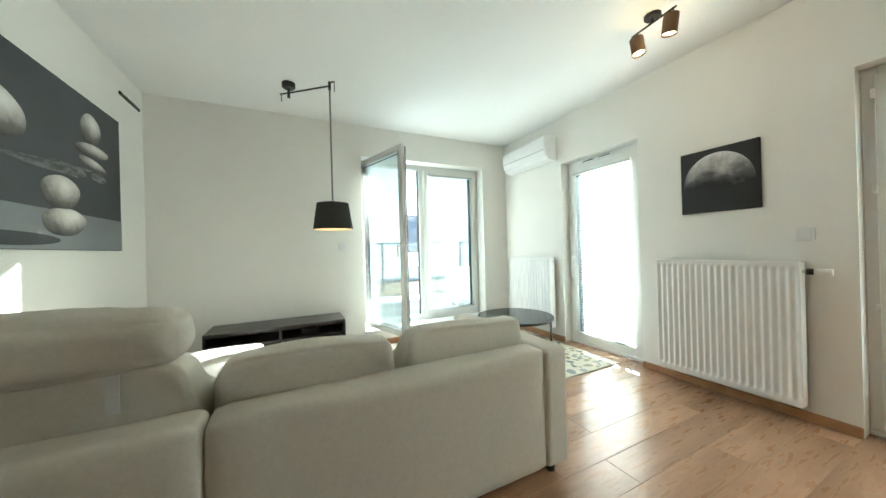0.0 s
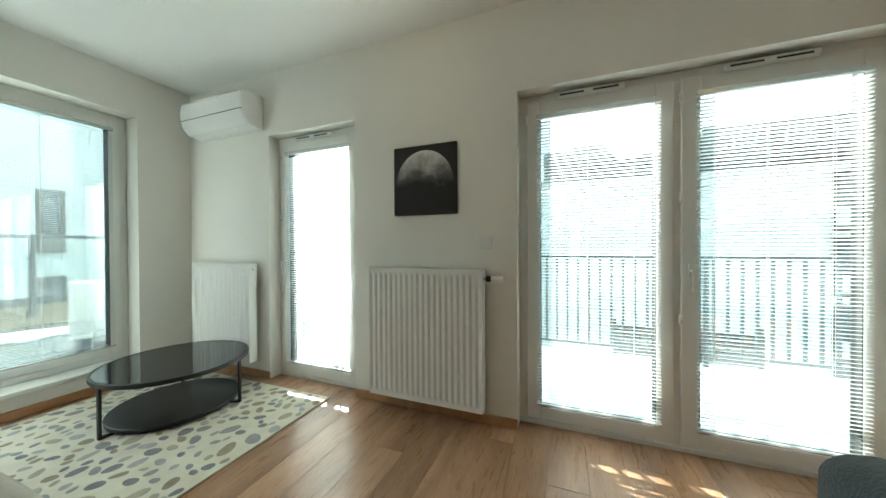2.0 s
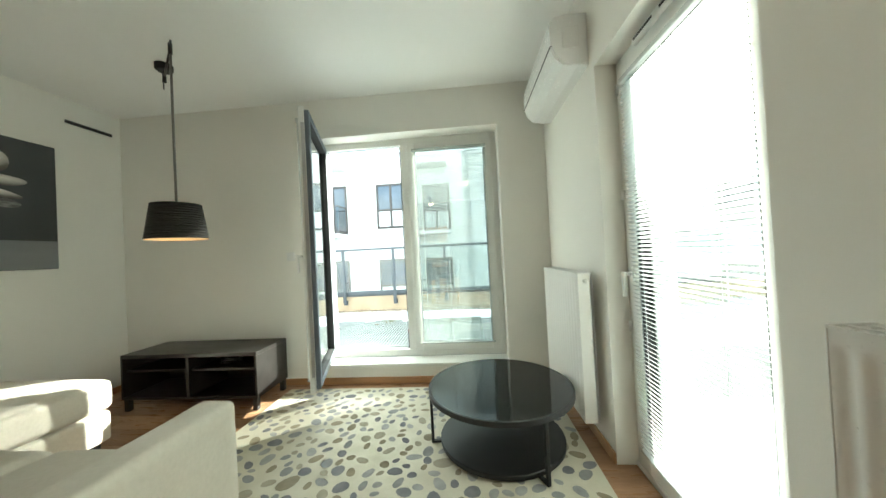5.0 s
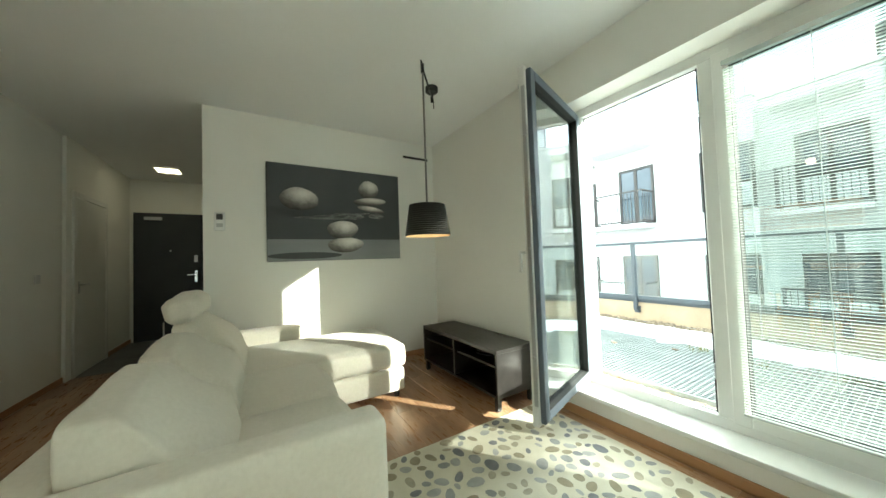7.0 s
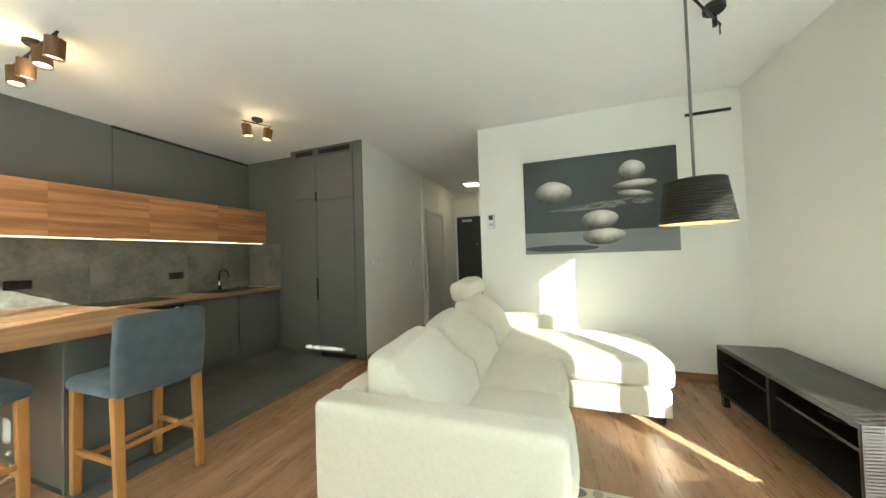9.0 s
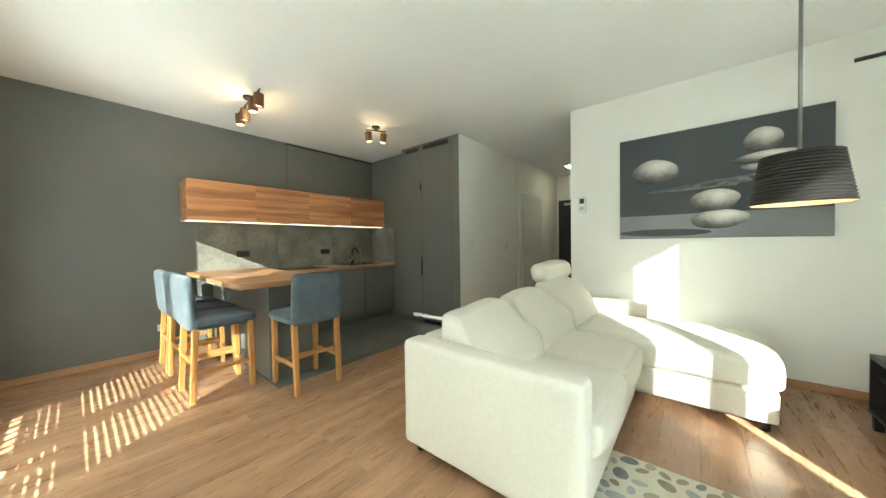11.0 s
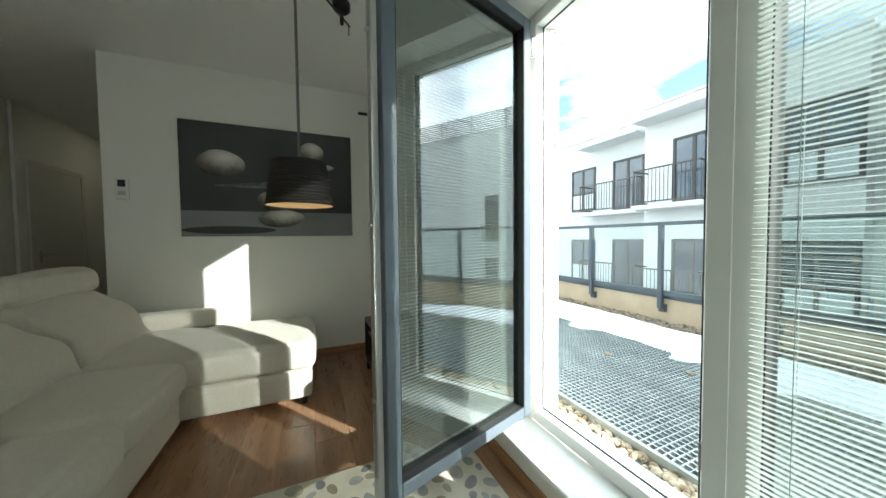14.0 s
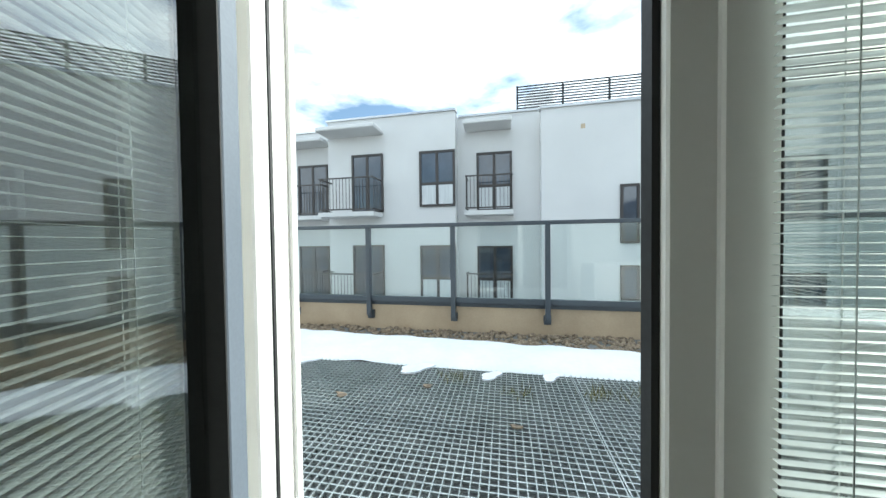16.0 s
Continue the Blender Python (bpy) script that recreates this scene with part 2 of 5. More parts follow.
# Brown shade with a faint added glow for bulb light coming through.
M_BRONZE = mat("brown_lamp_shade", (0.070, 0.040, 0.022), (0.045, 0.026, 0.015), rough=0.6, fine=200, bump=0.15, emit=((1.0, 0.42, 0.10), 0.006))
M_BULB = mat("warm_bulb", (0.9, 0.8, 0.6), rough=0.5, emit=((1.0, 0.70, 0.38), 0.55))
M_LED = mat("warm_led", (0.9, 0.85, 0.7), rough=0.5, emit=((1.0, 0.86, 0.60), 0.45))
M_HALLLED = mat("hall_led_panel", (0.9, 0.88, 0.82), rough=0.5, emit=((1.0, 0.86, 0.62), 1.2))
M_DOORDK = mat("anthracite_door_skin", (0.028, 0.032, 0.036), (0.022, 0.026, 0.030), rough=0.45, fine=220, bump=0.04)
M_WHITEDOOR = mat("white_door_lacquer", (0.74, 0.73, 0.69), (0.72, 0.71, 0.67), rough=0.35, bump=0.01)
M_SNOW = mat("old_snow", (0.86, 0.88, 0.92), (0.76, 0.79, 0.85), rough=0.8, scale=3, fine=30, bump=0.5)
M_STEEL = mat("galvanised_steel", (0.50, 0.54, 0.54), (0.38, 0.42, 0.42), rough=0.35, metal=0.6, scale=6, fine=60, bump=0.05)
M_RAILPOST = mat("blue_grey_rail_paint", (0.060, 0.075, 0.090), (0.050, 0.062, 0.076), rough=0.4, fine=120, bump=0.04)
M_PARAPET = mat("beige_parapet_render", (0.47, 0.38, 0.27), (0.39, 0.31, 0.22), rough=0.9, scale=3, fine=60, bump=0.2)
M_GRAVEL = mat("brown_gravel", (0.30, 0.24, 0.17), (0.14, 0.11, 0.08), rough=0.9, scale=30, fine=90, bump=0.3, contrast=1.0)
M_PEBBLE = mat("terrace_pebbles", (0.66, 0.56, 0.42), (0.34, 0.25, 0.15), rough=0.7, scale=14, fine=90, bump=0.1, contrast=1.0)
M_MEMBRANE = mat("terrace_membrane", (0.19, 0.20, 0.20), (0.12, 0.125, 0.125), rough=0.8, scale=3, fine=60, bump=0.2)
M_FRAMEDK = mat("dark_brown_window_frame", (0.035, 0.028, 0.026), rough=0.4, bump=0.0)
M_PANEDK = mat("dark_window_pane", (0.075, 0.090, 0.118), (0.035, 0.045, 0.060), rough=0.06, rough_var=0.02, scale=0.8, bump=0.0, spec=0.8)
M_CURTAIN = mat("pale_curtain_pane", (0.55, 0.57, 0.58), (0.45, 0.47, 0.48), rough=0.3, scale=2, stretch=(8, 8, 0.5), bump=0.0)
M_ROOF = mat("dark_grey_roof", (0.036, 0.038, 0.042), (0.026, 0.027, 0.030), rough=0.7, scale=1, fine=12, bump=0.2)
M_GROUND = mat("snowy_ground", (0.62, 0.63, 0.64), (0.22, 0.21, 0.19), rough=0.9, scale=0.12, fine=3, bump=0.3, contrast=0.8)
M_BALCTILE = mat("pale_balcony_tile", (0.60, 0.61, 0.62), (0.50, 0.51, 0.52), rough=0.6, scale=3, fine=60, bump=0.05, island=0.05)
M_GRASS = mat("dry_grass", (0.28, 0.24, 0.09), (0.14, 0.15, 0.04), rough=0.9, scale=20, bump=0.0)
M_CHROME = mat("chrome", (0.75, 0.75, 0.75), rough=0.12, metal=1.0, bump=0.0)
M_RED = mat("red_tag", (0.55, 0.04, 0.03), rough=0.5, bump=0.0)
M_TAG = mat("pale_fabric_tag", (0.62, 0.62, 0.60), rough=0.9, fine=300)


# ---- mesh helpers ----
def obj(name, bm, material, smooth=False):
    me = bpy.data.meshes.new(name)
    if bm.faces:
        bmesh.ops.recalc_face_normals(bm, faces=bm.faces)
    bm.to_mesh(me)
    bm.free()
    if smooth:
        me.shade_smooth()
    if material:
        me.materials.append(material)
    return new(name, me)


def part(name, bm, material, parent, label="", smooth=False):
    o = obj(name, bm, material, smooth)
    o.parent = parent
    if label:
        tagged(o, label)
    return o


def thing(name, at, label, category, group="", rz=0.0, kind=""):
    e = new(name)
    e.empty_display_size = 0.1
    e.matrix_basis = pose(*at, 0, 0, rz)
    return tagged(e, label, category, group, kind)


def sit(o, parent):
    """A second object on a mesh that already exists, under parent."""
    c = bpy.data.objects.new(o.name, o.data)
    scene.collection.objects.link(c)
    c.parent = parent
    return c


def add_box(bm, x0, x1, y0, y1, z0, z1, bevel=0.0, seg=2):
    r = bmesh.ops.create_cube(bm, size=1.0)
    vs = r["verts"]
    m = Matrix.Translation(((x0 + x1) / 2, (y0 + y1) / 2, (z0 + z1) / 2)) @ Matrix.Diagonal((abs(x1 - x0), abs(y1 - y0), abs(z1 - z0), 1))
    bmesh.ops.transform(bm, matrix=m, verts=vs)
    if bevel:
        es = list({e for v in vs for e in v.link_edges})
        bmesh.ops.bevel(bm, geom=es, offset=bevel, segments=seg, affect="EDGES", profile=0.5)
    return bm


def box(x0, x1, y0, y1, z0, z1, bevel=0.0, seg=2):
    return add_box(bmesh.new(), x0, x1, y0, y1, z0, z1, bevel, seg)


def add_cyl(bm, p, q, r, r2=None, seg=20, cap=True):
    p, q = Vector(p), Vector(q)
    d = q - p
    m = Matrix.Translation((p + q) / 2) @ d.to_track_quat("Z", "Y").to_matrix().to_4x4()
    bmesh.ops.create_cone(bm, cap_ends=cap, segments=seg, radius1=r, radius2=r if r2 is None else r2, depth=d.length, matrix=m)
    return bm


def cyl(p, q, r, r2=None, seg=20, cap=True):
    return add_cyl(bmesh.new(), p, q, r, r2, seg, cap)


def lathe(profile, seg=48):
    """Turns a list of (radius, z) round the z axis."""
    bm = bmesh.new()
    rings = []
    for r, z in profile:
        rings.append([bm.verts.new((r * math.cos(2 * math.pi * i / seg), r * math.sin(2 * math.pi * i / seg), z)) for i in range(seg)])
    for a, b in zip(rings, rings[1:]):
        for i in range(seg):
            bm.faces.new((a[i], a[(i + 1) % seg], b[(i + 1) % seg], b[i]))
    return bm


def soft(x0, x1, y0, y1, z0, z1, r=0.06, puff=0.0, wob=0.006, seed=0, n=14, m=None):
    """An upholstered block: rounded edges, swollen faces, slight unevenness."""
    bm = bmesh.new()
    c = Vector(((x0 + x1) / 2, (y0 + y1) / 2, (z0 + z1) / 2))
    h = Vector(((x1 - x0) / 2, (y1 - y0) / 2, (z1 - z0) / 2))
    bmesh.ops.create_cube(bm, size=2.0)
    bmesh.ops.subdivide_edges(bm, edges=bm.edges, cuts=n, use_grid_fill=True)
    r = min(r, min(h) * 0.98)
    for v in bm.verts:
        s = Vector([math.copysign(1 - (1 - abs(q)) ** 1.35, q) for q in v.co])
        p = Vector((s[i] * h[i] for i in range(3)))
        core = Vector([max(-(h[i] - r), min(h[i] - r, p[i])) for i in range(3)])
        d = p - core
        if d.length > 1e-6:
            p = core + d.normalized() * r if max(abs(s[i]) for i in range(3)) > 0.999 else p
        u = v.co
        k = [1 - u[i] ** 2 for i in range(3)]
        b = Vector((math.copysign(1, u[0]) * k[1] * k[2] * abs(u[0]) ** 4, math.copysign(1, u[1]) * k[0] * k[2] * abs(u[1]) ** 4, math.copysign(1, u[2]) * k[0] * k[1] * abs(u[2]) ** 4)) * puff
        p += b
        q = p * 5 + Vector((seed * 3.7, seed * 1.3, seed))
        p += noise.noise_vector(q) * wob + noise.noise_vector(q * 3.1) * wob * 0.35
        v.co = p
    bmesh.ops.transform(bm, matrix=Matrix.Translation(c) @ (m or Matrix()), verts=bm.verts)
    return bm


def frame_bm(u0, u1, z0, z1, w, d0, d1, axis="x", bevel=0.004, bottom=None):
    """A rectangular frame of profile width w, between depths d0 and d1; axis: the wall's direction."""
    bm = bmesh.new()
    bt = w if bottom is None else bottom
    for a, b, c, d in ((u0, u0 + w, z0, z1), (u1 - w, u1, z0, z1), (u0 + w, u1 - w, z1 - w, z1), (u0 + w, u1 - w, z0, z0 + bt)):
        if axis == "x":
            add_box(bm, a, b, d0, d1, c, d, bevel, 1)
        else:
            add_box(bm, d0, d1, a, b, c, d, bevel, 1)
    return bm


def structure(name, bm, material, label, category, smooth=False):
    return tagged(obj(name, bm, material, smooth), label, category, kind="structure")


def wall_with_holes(axis, u0, u1, d0, d1, z0, z1, holes):
    """A wall along axis from u0 to u1, thick from d0 to d1, with holes (ua, ub, za, zb)."""
    bm = bmesh.new()
    us = sorted({u0, u1, *[h[0] for h in holes], *[h[1] for h in holes]})
    for a, b in zip(us, us[1:]):
        mid = (a + b) / 2
        spans, z = [], z0
        for h in sorted((h for h in holes if h[0] < mid < h[1]), key=lambda h: h[2]):
            if h[2] > z:
                spans.append((z, h[2]))
            z = h[3]
        if z < z1:
            spans.append((z, z1))
        for c, d in spans:
            if axis == "x":
                add_box(bm, a, b, d0, d1, c, d)
            else:
                add_box(bm, d0, d1, a, b, c, d)
    bmesh.ops.remove_doubles(bm, verts=bm.verts, dist=1e-5)
    return bm


# ---- plan ----
XE, YN, YS, H = 4.14, 6.0, 0.10, 2.68
PX, PY0, PY1 = 0.32, 1.09, 2.20
RX = 0.16
HX, HY0, HY1 = -3.42, 2.20, 3.575
WX0, WX1, WZ0, WZ1 = 1.985, 3.727, 0.16, 2.315
B0, B1, BZ = 4.015, 4.925, 2.14
G0, G1, GZ = 1.06, 2.785, 2.13

# ---- structure ----
TH = 0.36
structure("wall_north", wall_with_holes("x", -0.15, XE + TH, YN, YN + TH, -0.3, H + 0.3, [(WX0, WX1, WZ0, WZ1)]), M_WALL, "white painted wall with a tall window opening", "wall")
structure("wall_east", wall_with_holes("y", YS - 0.15, YN, XE, XE + TH, -0.3, H + 0.3, [(B0, B1, -0.02, BZ), (G0, G1, -0.02, GZ)]), M_WALL, "white painted wall with two balcony door openings", "wall")
structure("wall_west", box(-0.15, 0.0, HY1, YN, -0.1, H + 0.1), M_WALL, "white painted wall behind the sofa chaise", "wall")
structure("wall_south", box(RX - 0.15, XE, YS - 0.15, YS, -0.1, H + 0.1), M_DARKWALL, "dark grey painted kitchen wall", "wall")
structure("wall_kitchen_return", box(RX - 0.15, RX, YS, PY0, -0.1, H + 0.1), M_DARKWALL, "dark grey painted return wall beside the sink", "wall")
structure("wall_hall_south", box(HX, PX - 0.02, HY0 - 0.1, HY0, -0.1, H + 0.1), M_WALL, "white painted hallway wall with a light switch", "wall")
structure("wall_hall_step", box(HX, -1.46, HY0, HY0 + 0.03, 0.0, H), M_WALL, "slightly stepped white hallway wall", "wall")
structure("wall_hall_north", box(HX, -0.15, HY1, HY1 + 0.15, -0.1, H + 0.1), M_WALL, "white painted hallway wall", "wall")
structure("wall_hall_end", box(HX - 0.15, HX, HY0 - 0.1, HY1 + 0.15, -0.1, H + 0.1), M_WALL, "white painted wall round the entrance door", "wall")
structure("ceiling", box(HX - 0.15, XE, YS - 0.15, YN, H, H + 0.15), M_CEIL, "flat white painted ceiling", "ceiling")
floor_ob = structure("floor", box(HX - 0.15, XE + 0.1, YS - 0.15, YN, -0.12, -0.012), M_GROUT, "light oak laminate plank floor with dark kitchen tiles", "floor")

for nm, q0, q1 in (("sill_balcony_a", B0, B1), ("sill_balcony_b", G0, G1)):
    structure(nm, box(XE + 0.10, XE + TH + 0.02, q0 + 0.001, q1 - 0.001, -0.02, -0.004), M_METAL, "grey metal outer door sill", "sill")

# skirting boards
def skirt(name, x0, x1, y0, y1):
    structure(name, box(x0, x1, y0, y1, 0.0, 0.062, 0.004, 1), M_SKIRT, "light oak skirting board along the wall", "skirting")

skirt("baseboard_north", 0.0, XE, YN - 0.014, YN)
skirt("baseboard_west", 0.0, 0.014, HY1, YN - 0.014)
skirt("baseboard_east_a", XE - 0.014, XE, B1, YN - 0.014)
skirt("baseboard_east_b", XE - 0.014, XE, G1, B0)
skirt("baseboard_east_c", XE - 0.014, XE, YS + 0.014, G0)
skirt("baseboard_south", 2.62, XE, YS, YS + 0.014)
skirt("baseboard_hall", -1.46, PX - 0.02, HY0, HY0 + 0.014)
skirt("baseboard_hall_far", HX + 0.0, -2.5, HY0 + 0.03, HY0 + 0.044)
skirt("baseboard_hall_north", HX, -0.0, HY1 - 0.014, HY1)


# ---- windows ----
def handle(parent, x, y, z, turn=0.0, m=None):
    """A white lever: rosette and a grip."""
    bm = box(-0.014, 0.014, -0.012, 0.0, -0.035, 0.035, 0.004)
    add_cyl(bm, (0, -0.012, 0), (0, -0.045, 0), 0.010, seg=12)
    add_box(bm, -0.011, 0.011, -0.058, -0.042, -0.115, 0.012, 0.006)
    o = part("handle", bm, m or M_PVC, parent, "white lever handle", True)
    o.matrix_basis = pose(x, y, z, 0, 0, turn)
    return o


def blind(name, width, z0, z1, at, rz, label, pitch=0.0145, tilt=0.0, half=0.0080, slat=M_SLATSHADE):
    """A pleat-thin venetian blind in its own frame: x along, -y into the room."""
    e = thing(name, at, label, "window blind", rz=rz)
    part("head_rail", box(0, width, -0.030, -0.002, z1 - 0.028, z1, 0.003, 1), slat, e)
    part("bottom_rail", box(0, width, -0.026, -0.008, z0, z0 + 0.012, 0.003, 1), slat, e)
    bm = bmesh.new()
    hw = half
    prof = [(-hw, 0.0), (-hw * 0.4, hw * 0.15), (hw * 0.4, hw * 0.15), (hw, 0.0)]
    for x in (0.004, width - 0.004):
        for a, b in prof:
            bm.verts.new((x, a, b))
    bm.verts.ensure_lookup_table()
    for i in range(3):
        bm.faces.new((bm.verts[i], bm.verts[i + 1], bm.verts[i + 5], bm.verts[i + 4]))
    first = part("slat", bm, slat, e)
    k = int((z1 - z0 - 0.05) / pitch)
    for i in range(k):
        o = first if i == 0 else sit(first, e)
        o.matrix_basis = pose(0, -0.017, z0 + 0.024 + i * pitch, tilt + random.uniform(-1.5, 1.5), 0, 0)
    for fx in (0.12, 0.44, 0.80):
        bm = bmesh.new()
        for dy in (-0.026, -0.008):
            add_box(bm, width * fx - 0.0008, width * fx + 0.0008, dy - 0.0005, dy + 0.0005, z0, z1)
        part("ladder_cord", bm, slat, e)
    return e


def sash(parent, u0, u1, z0, z1, d, name="sash", w=0.075, thick=0.07, out=M_ANTH):
    """A casement in the xz plane: white inside (-y), grey outside, with gasket, pane and hardware."""
    s = part(name, frame_bm(u0, u1, z0, z1, w, d, d + thick * 0.55), M_PVC, parent, "white inner window sash")
    part("outer_sash", frame_bm(u0 + 0.018, u1 - 0.018, z0 + 0.018, z1 - 0.018, w - 0.018, d + thick * 0.55, d + thick), out, parent, "blue-grey outer face of the sash")
    part("gasket", frame_bm(u0 + w - 0.004, u1 - w + 0.004, z0 + w - 0.004, z1 - w + 0.004, 0.006, d + 0.002, d + thick - 0.002, bevel=0), M_RUBBER, parent, "black rubber gasket")
    p = part("pane", box(u0 + w, u1 - w, d + thick * 0.45, d + thick * 0.45 + 0.006, z0 + w, z1 - w), M_GLASS, parent, "clear glass pane")
    p.visible_shadow = False
    return s


# north window: fixed pane and open casement in one frame
FY = 6.175
win = thing("window_1", (0, 0, 0), "white framed two-part window with one casement standing open", "window", kind="structure")
part("window_frame", frame_bm(WX0, WX1, WZ0 + 0.03, WZ1, 0.062, FY, FY + 0.075), M_PVC, win)
part("mullion", box(2.795, 2.875, FY, FY + 0.075, WZ0 + 0.092, WZ1 - 0.062, 0.004, 1), M_PVC, win)
part("rebate_seal", box(2.782, 2.794, FY + 0.02, FY + 0.06, WZ0 + 0.10, WZ1 - 0.07), M_RUBBER, win, "black rebate seal on the mullion")
part("rebate_seal", frame_bm(WX0 + 0.060, 2.797, WZ0 + 0.09, WZ1 - 0.06, 0.005, FY + 0.046, FY + 0.054, bevel=0), M_RUBBER, win, "black rebate seal round the opening")
sash(win, 2.862, WX1 - 0.05, WZ0 + 0.08, WZ1 - 0.05, FY - 0.012)
part("sill", box(WX0 + 0.002, WX1 - 0.002, YN - 0.035, FY, WZ0, WZ0 + 0.03, 0.005), M_PVC, win, "white inner window sill board")
part("outer_sill", box(WX0, WX1, FY + 0.075, YN + TH + 0.03, WZ0 - 0.01, WZ0 + 0.02, 0.002, 1), M_STEEL, win)
for zz in (0.45, 1.95):
    part("striker", box(2.789, 2.795, FY - 0.002, FY + 0.03, zz, zz + 0.09, 0.002, 1), M_METAL, win, "metal striker plate")
part("red_label", box(2.787, 2.791, FY + 0.02, FY + 0.045, 0.40, 0.45), M_RED, win, "small red label")
for zz in (0.33, 2.10):
    part("hinge", cyl((WX0 + 0.052, FY - 0.012, zz), (WX0 + 0.052, FY - 0.012, zz + 0.09), 0.010, seg=12), M_PVC, win, smooth=True)

casement = thing("window_casement", (WX0 + 0.045, FY - 0.042, 0), "open window casement with white inside, blue-grey outside and blind", "window", rz=-72.6)
SW = 0.882
sash(casement, 0.0, SW, WZ0 + 0.075, WZ1 - 0.045, -0.035)
part("lock_strip", box(SW, SW + 0.006, -0.018, 0.004, 0.35, 2.15, 0.001, 1), M_METAL, casement, "metal locking strip on the sash edge")
for zz in (0.62, 1.22, 1.86):
    part("cam", cyl((SW + 0.006, -0.007, zz), (SW + 0.014, -0.007, zz), 0.008, seg=10), M_METAL, casement, smooth=True)
handle(casement, SW - 0.038, -0.035, 1.20)
# Lighter slat copy on the casement makes this blind look sunlit.
cas_bl = blind("window_blind", SW - 0.11, WZ0 + 0.14, WZ1 - 0.11, (0, 0, 0), 0, "white slatted blind on the open casement, slats tilted open", slat=M_SLAT)
cas_bl.matrix_basis = casement.matrix_basis @ pose(0.055, -0.036, 0)
blind("window_blind", WX1 - 2.862 - 0.15, WZ0 + 0.15, WZ1 - 0.12, (2.862 + 0.05, FY - 0.013, 0), 0, "white slatted blind on the fixed window pane, slats tilted open", tilt=-4.0)


def balcony_door(name, y0, y1, ztop, parts, label, tilt):
    """Glazed doors in the east wall; built facing -y, then turned to face -x."""
    e = thing(name, (XE + 0.11, y1, 0), label, "balcony door", rz=-90, kind="structure")
    w = y1 - y0
    part("door_frame", frame_bm(0, w, 0.0, ztop, 0.06, 0.0, 0.075, bottom=0.035), M_PVC, e)
    part("threshold", box(0, w, -0.012, 0.0, 0.0, 0.03, 0.004, 1), M_PVC, e, "low white threshold")
    for i in range(len(parts) - 1):
        part("mullion", box(parts[i][1] - 0.01, parts[i + 1][0] + 0.01, 0.0, 0.074, 0.035, ztop - 0.06, 0.003, 1), M_PVC, e)
    for i, (a, b) in enumerate(parts):
        sash(e, a, b, 0.04, ztop - 0.05, -0.015, w=0.085)
        va, vb = a + 0.18, b - 0.24
        vm = box(va, vb, -0.040, -0.012, ztop - 0.058, ztop - 0.018, 0.012, 3)
        vent = part("trickle_vent", vm, M_PVC, e, "white trickle vent above the glass", True)
        for q in (0.06, 0.55):
            part("vent_slot", box(va + (vb - va) * q, va + (vb - va) * (q + 0.36), -0.0425, -0.0395, ztop - 0.044, ztop - 0.034), M_BLACKPL, vent)
        for zz in (0.72, 1.40, 1.95):
            part("hinge", cyl((a - 0.004, -0.022, zz), (a - 0.004, -0.022, zz + 0.05), 0.009, seg=10), M_PVC, e, smooth=True)
        bl = blind("door_blind", b - a - 0.12, 0.14, ztop - 0.14, (0, 0, 0), 0, "white slatted blind on a balcony door, slats tilted open", 0.0195, tilt, 0.0115, M_SLAT)
        bl.matrix_basis = e.matrix_basis @ pose(a + 0.06, -0.016, 0)
    return e


d1 = balcony_door("door_1", B0, B1, BZ, [(0.05, B1 - B0 - 0.05)], "white framed single balcony door with a drawn blind", -27.0)
handle(d1, 0.09, -0.015, 1.02)
d2 = balcony_door("door_2", G0, G1, GZ, [(0.05, 0.845), (0.88, G1 - G0 - 0.05)], "white framed double balcony door with drawn blinds", -12.0)
handle(d2, 0.925, -0.015, 1.02)


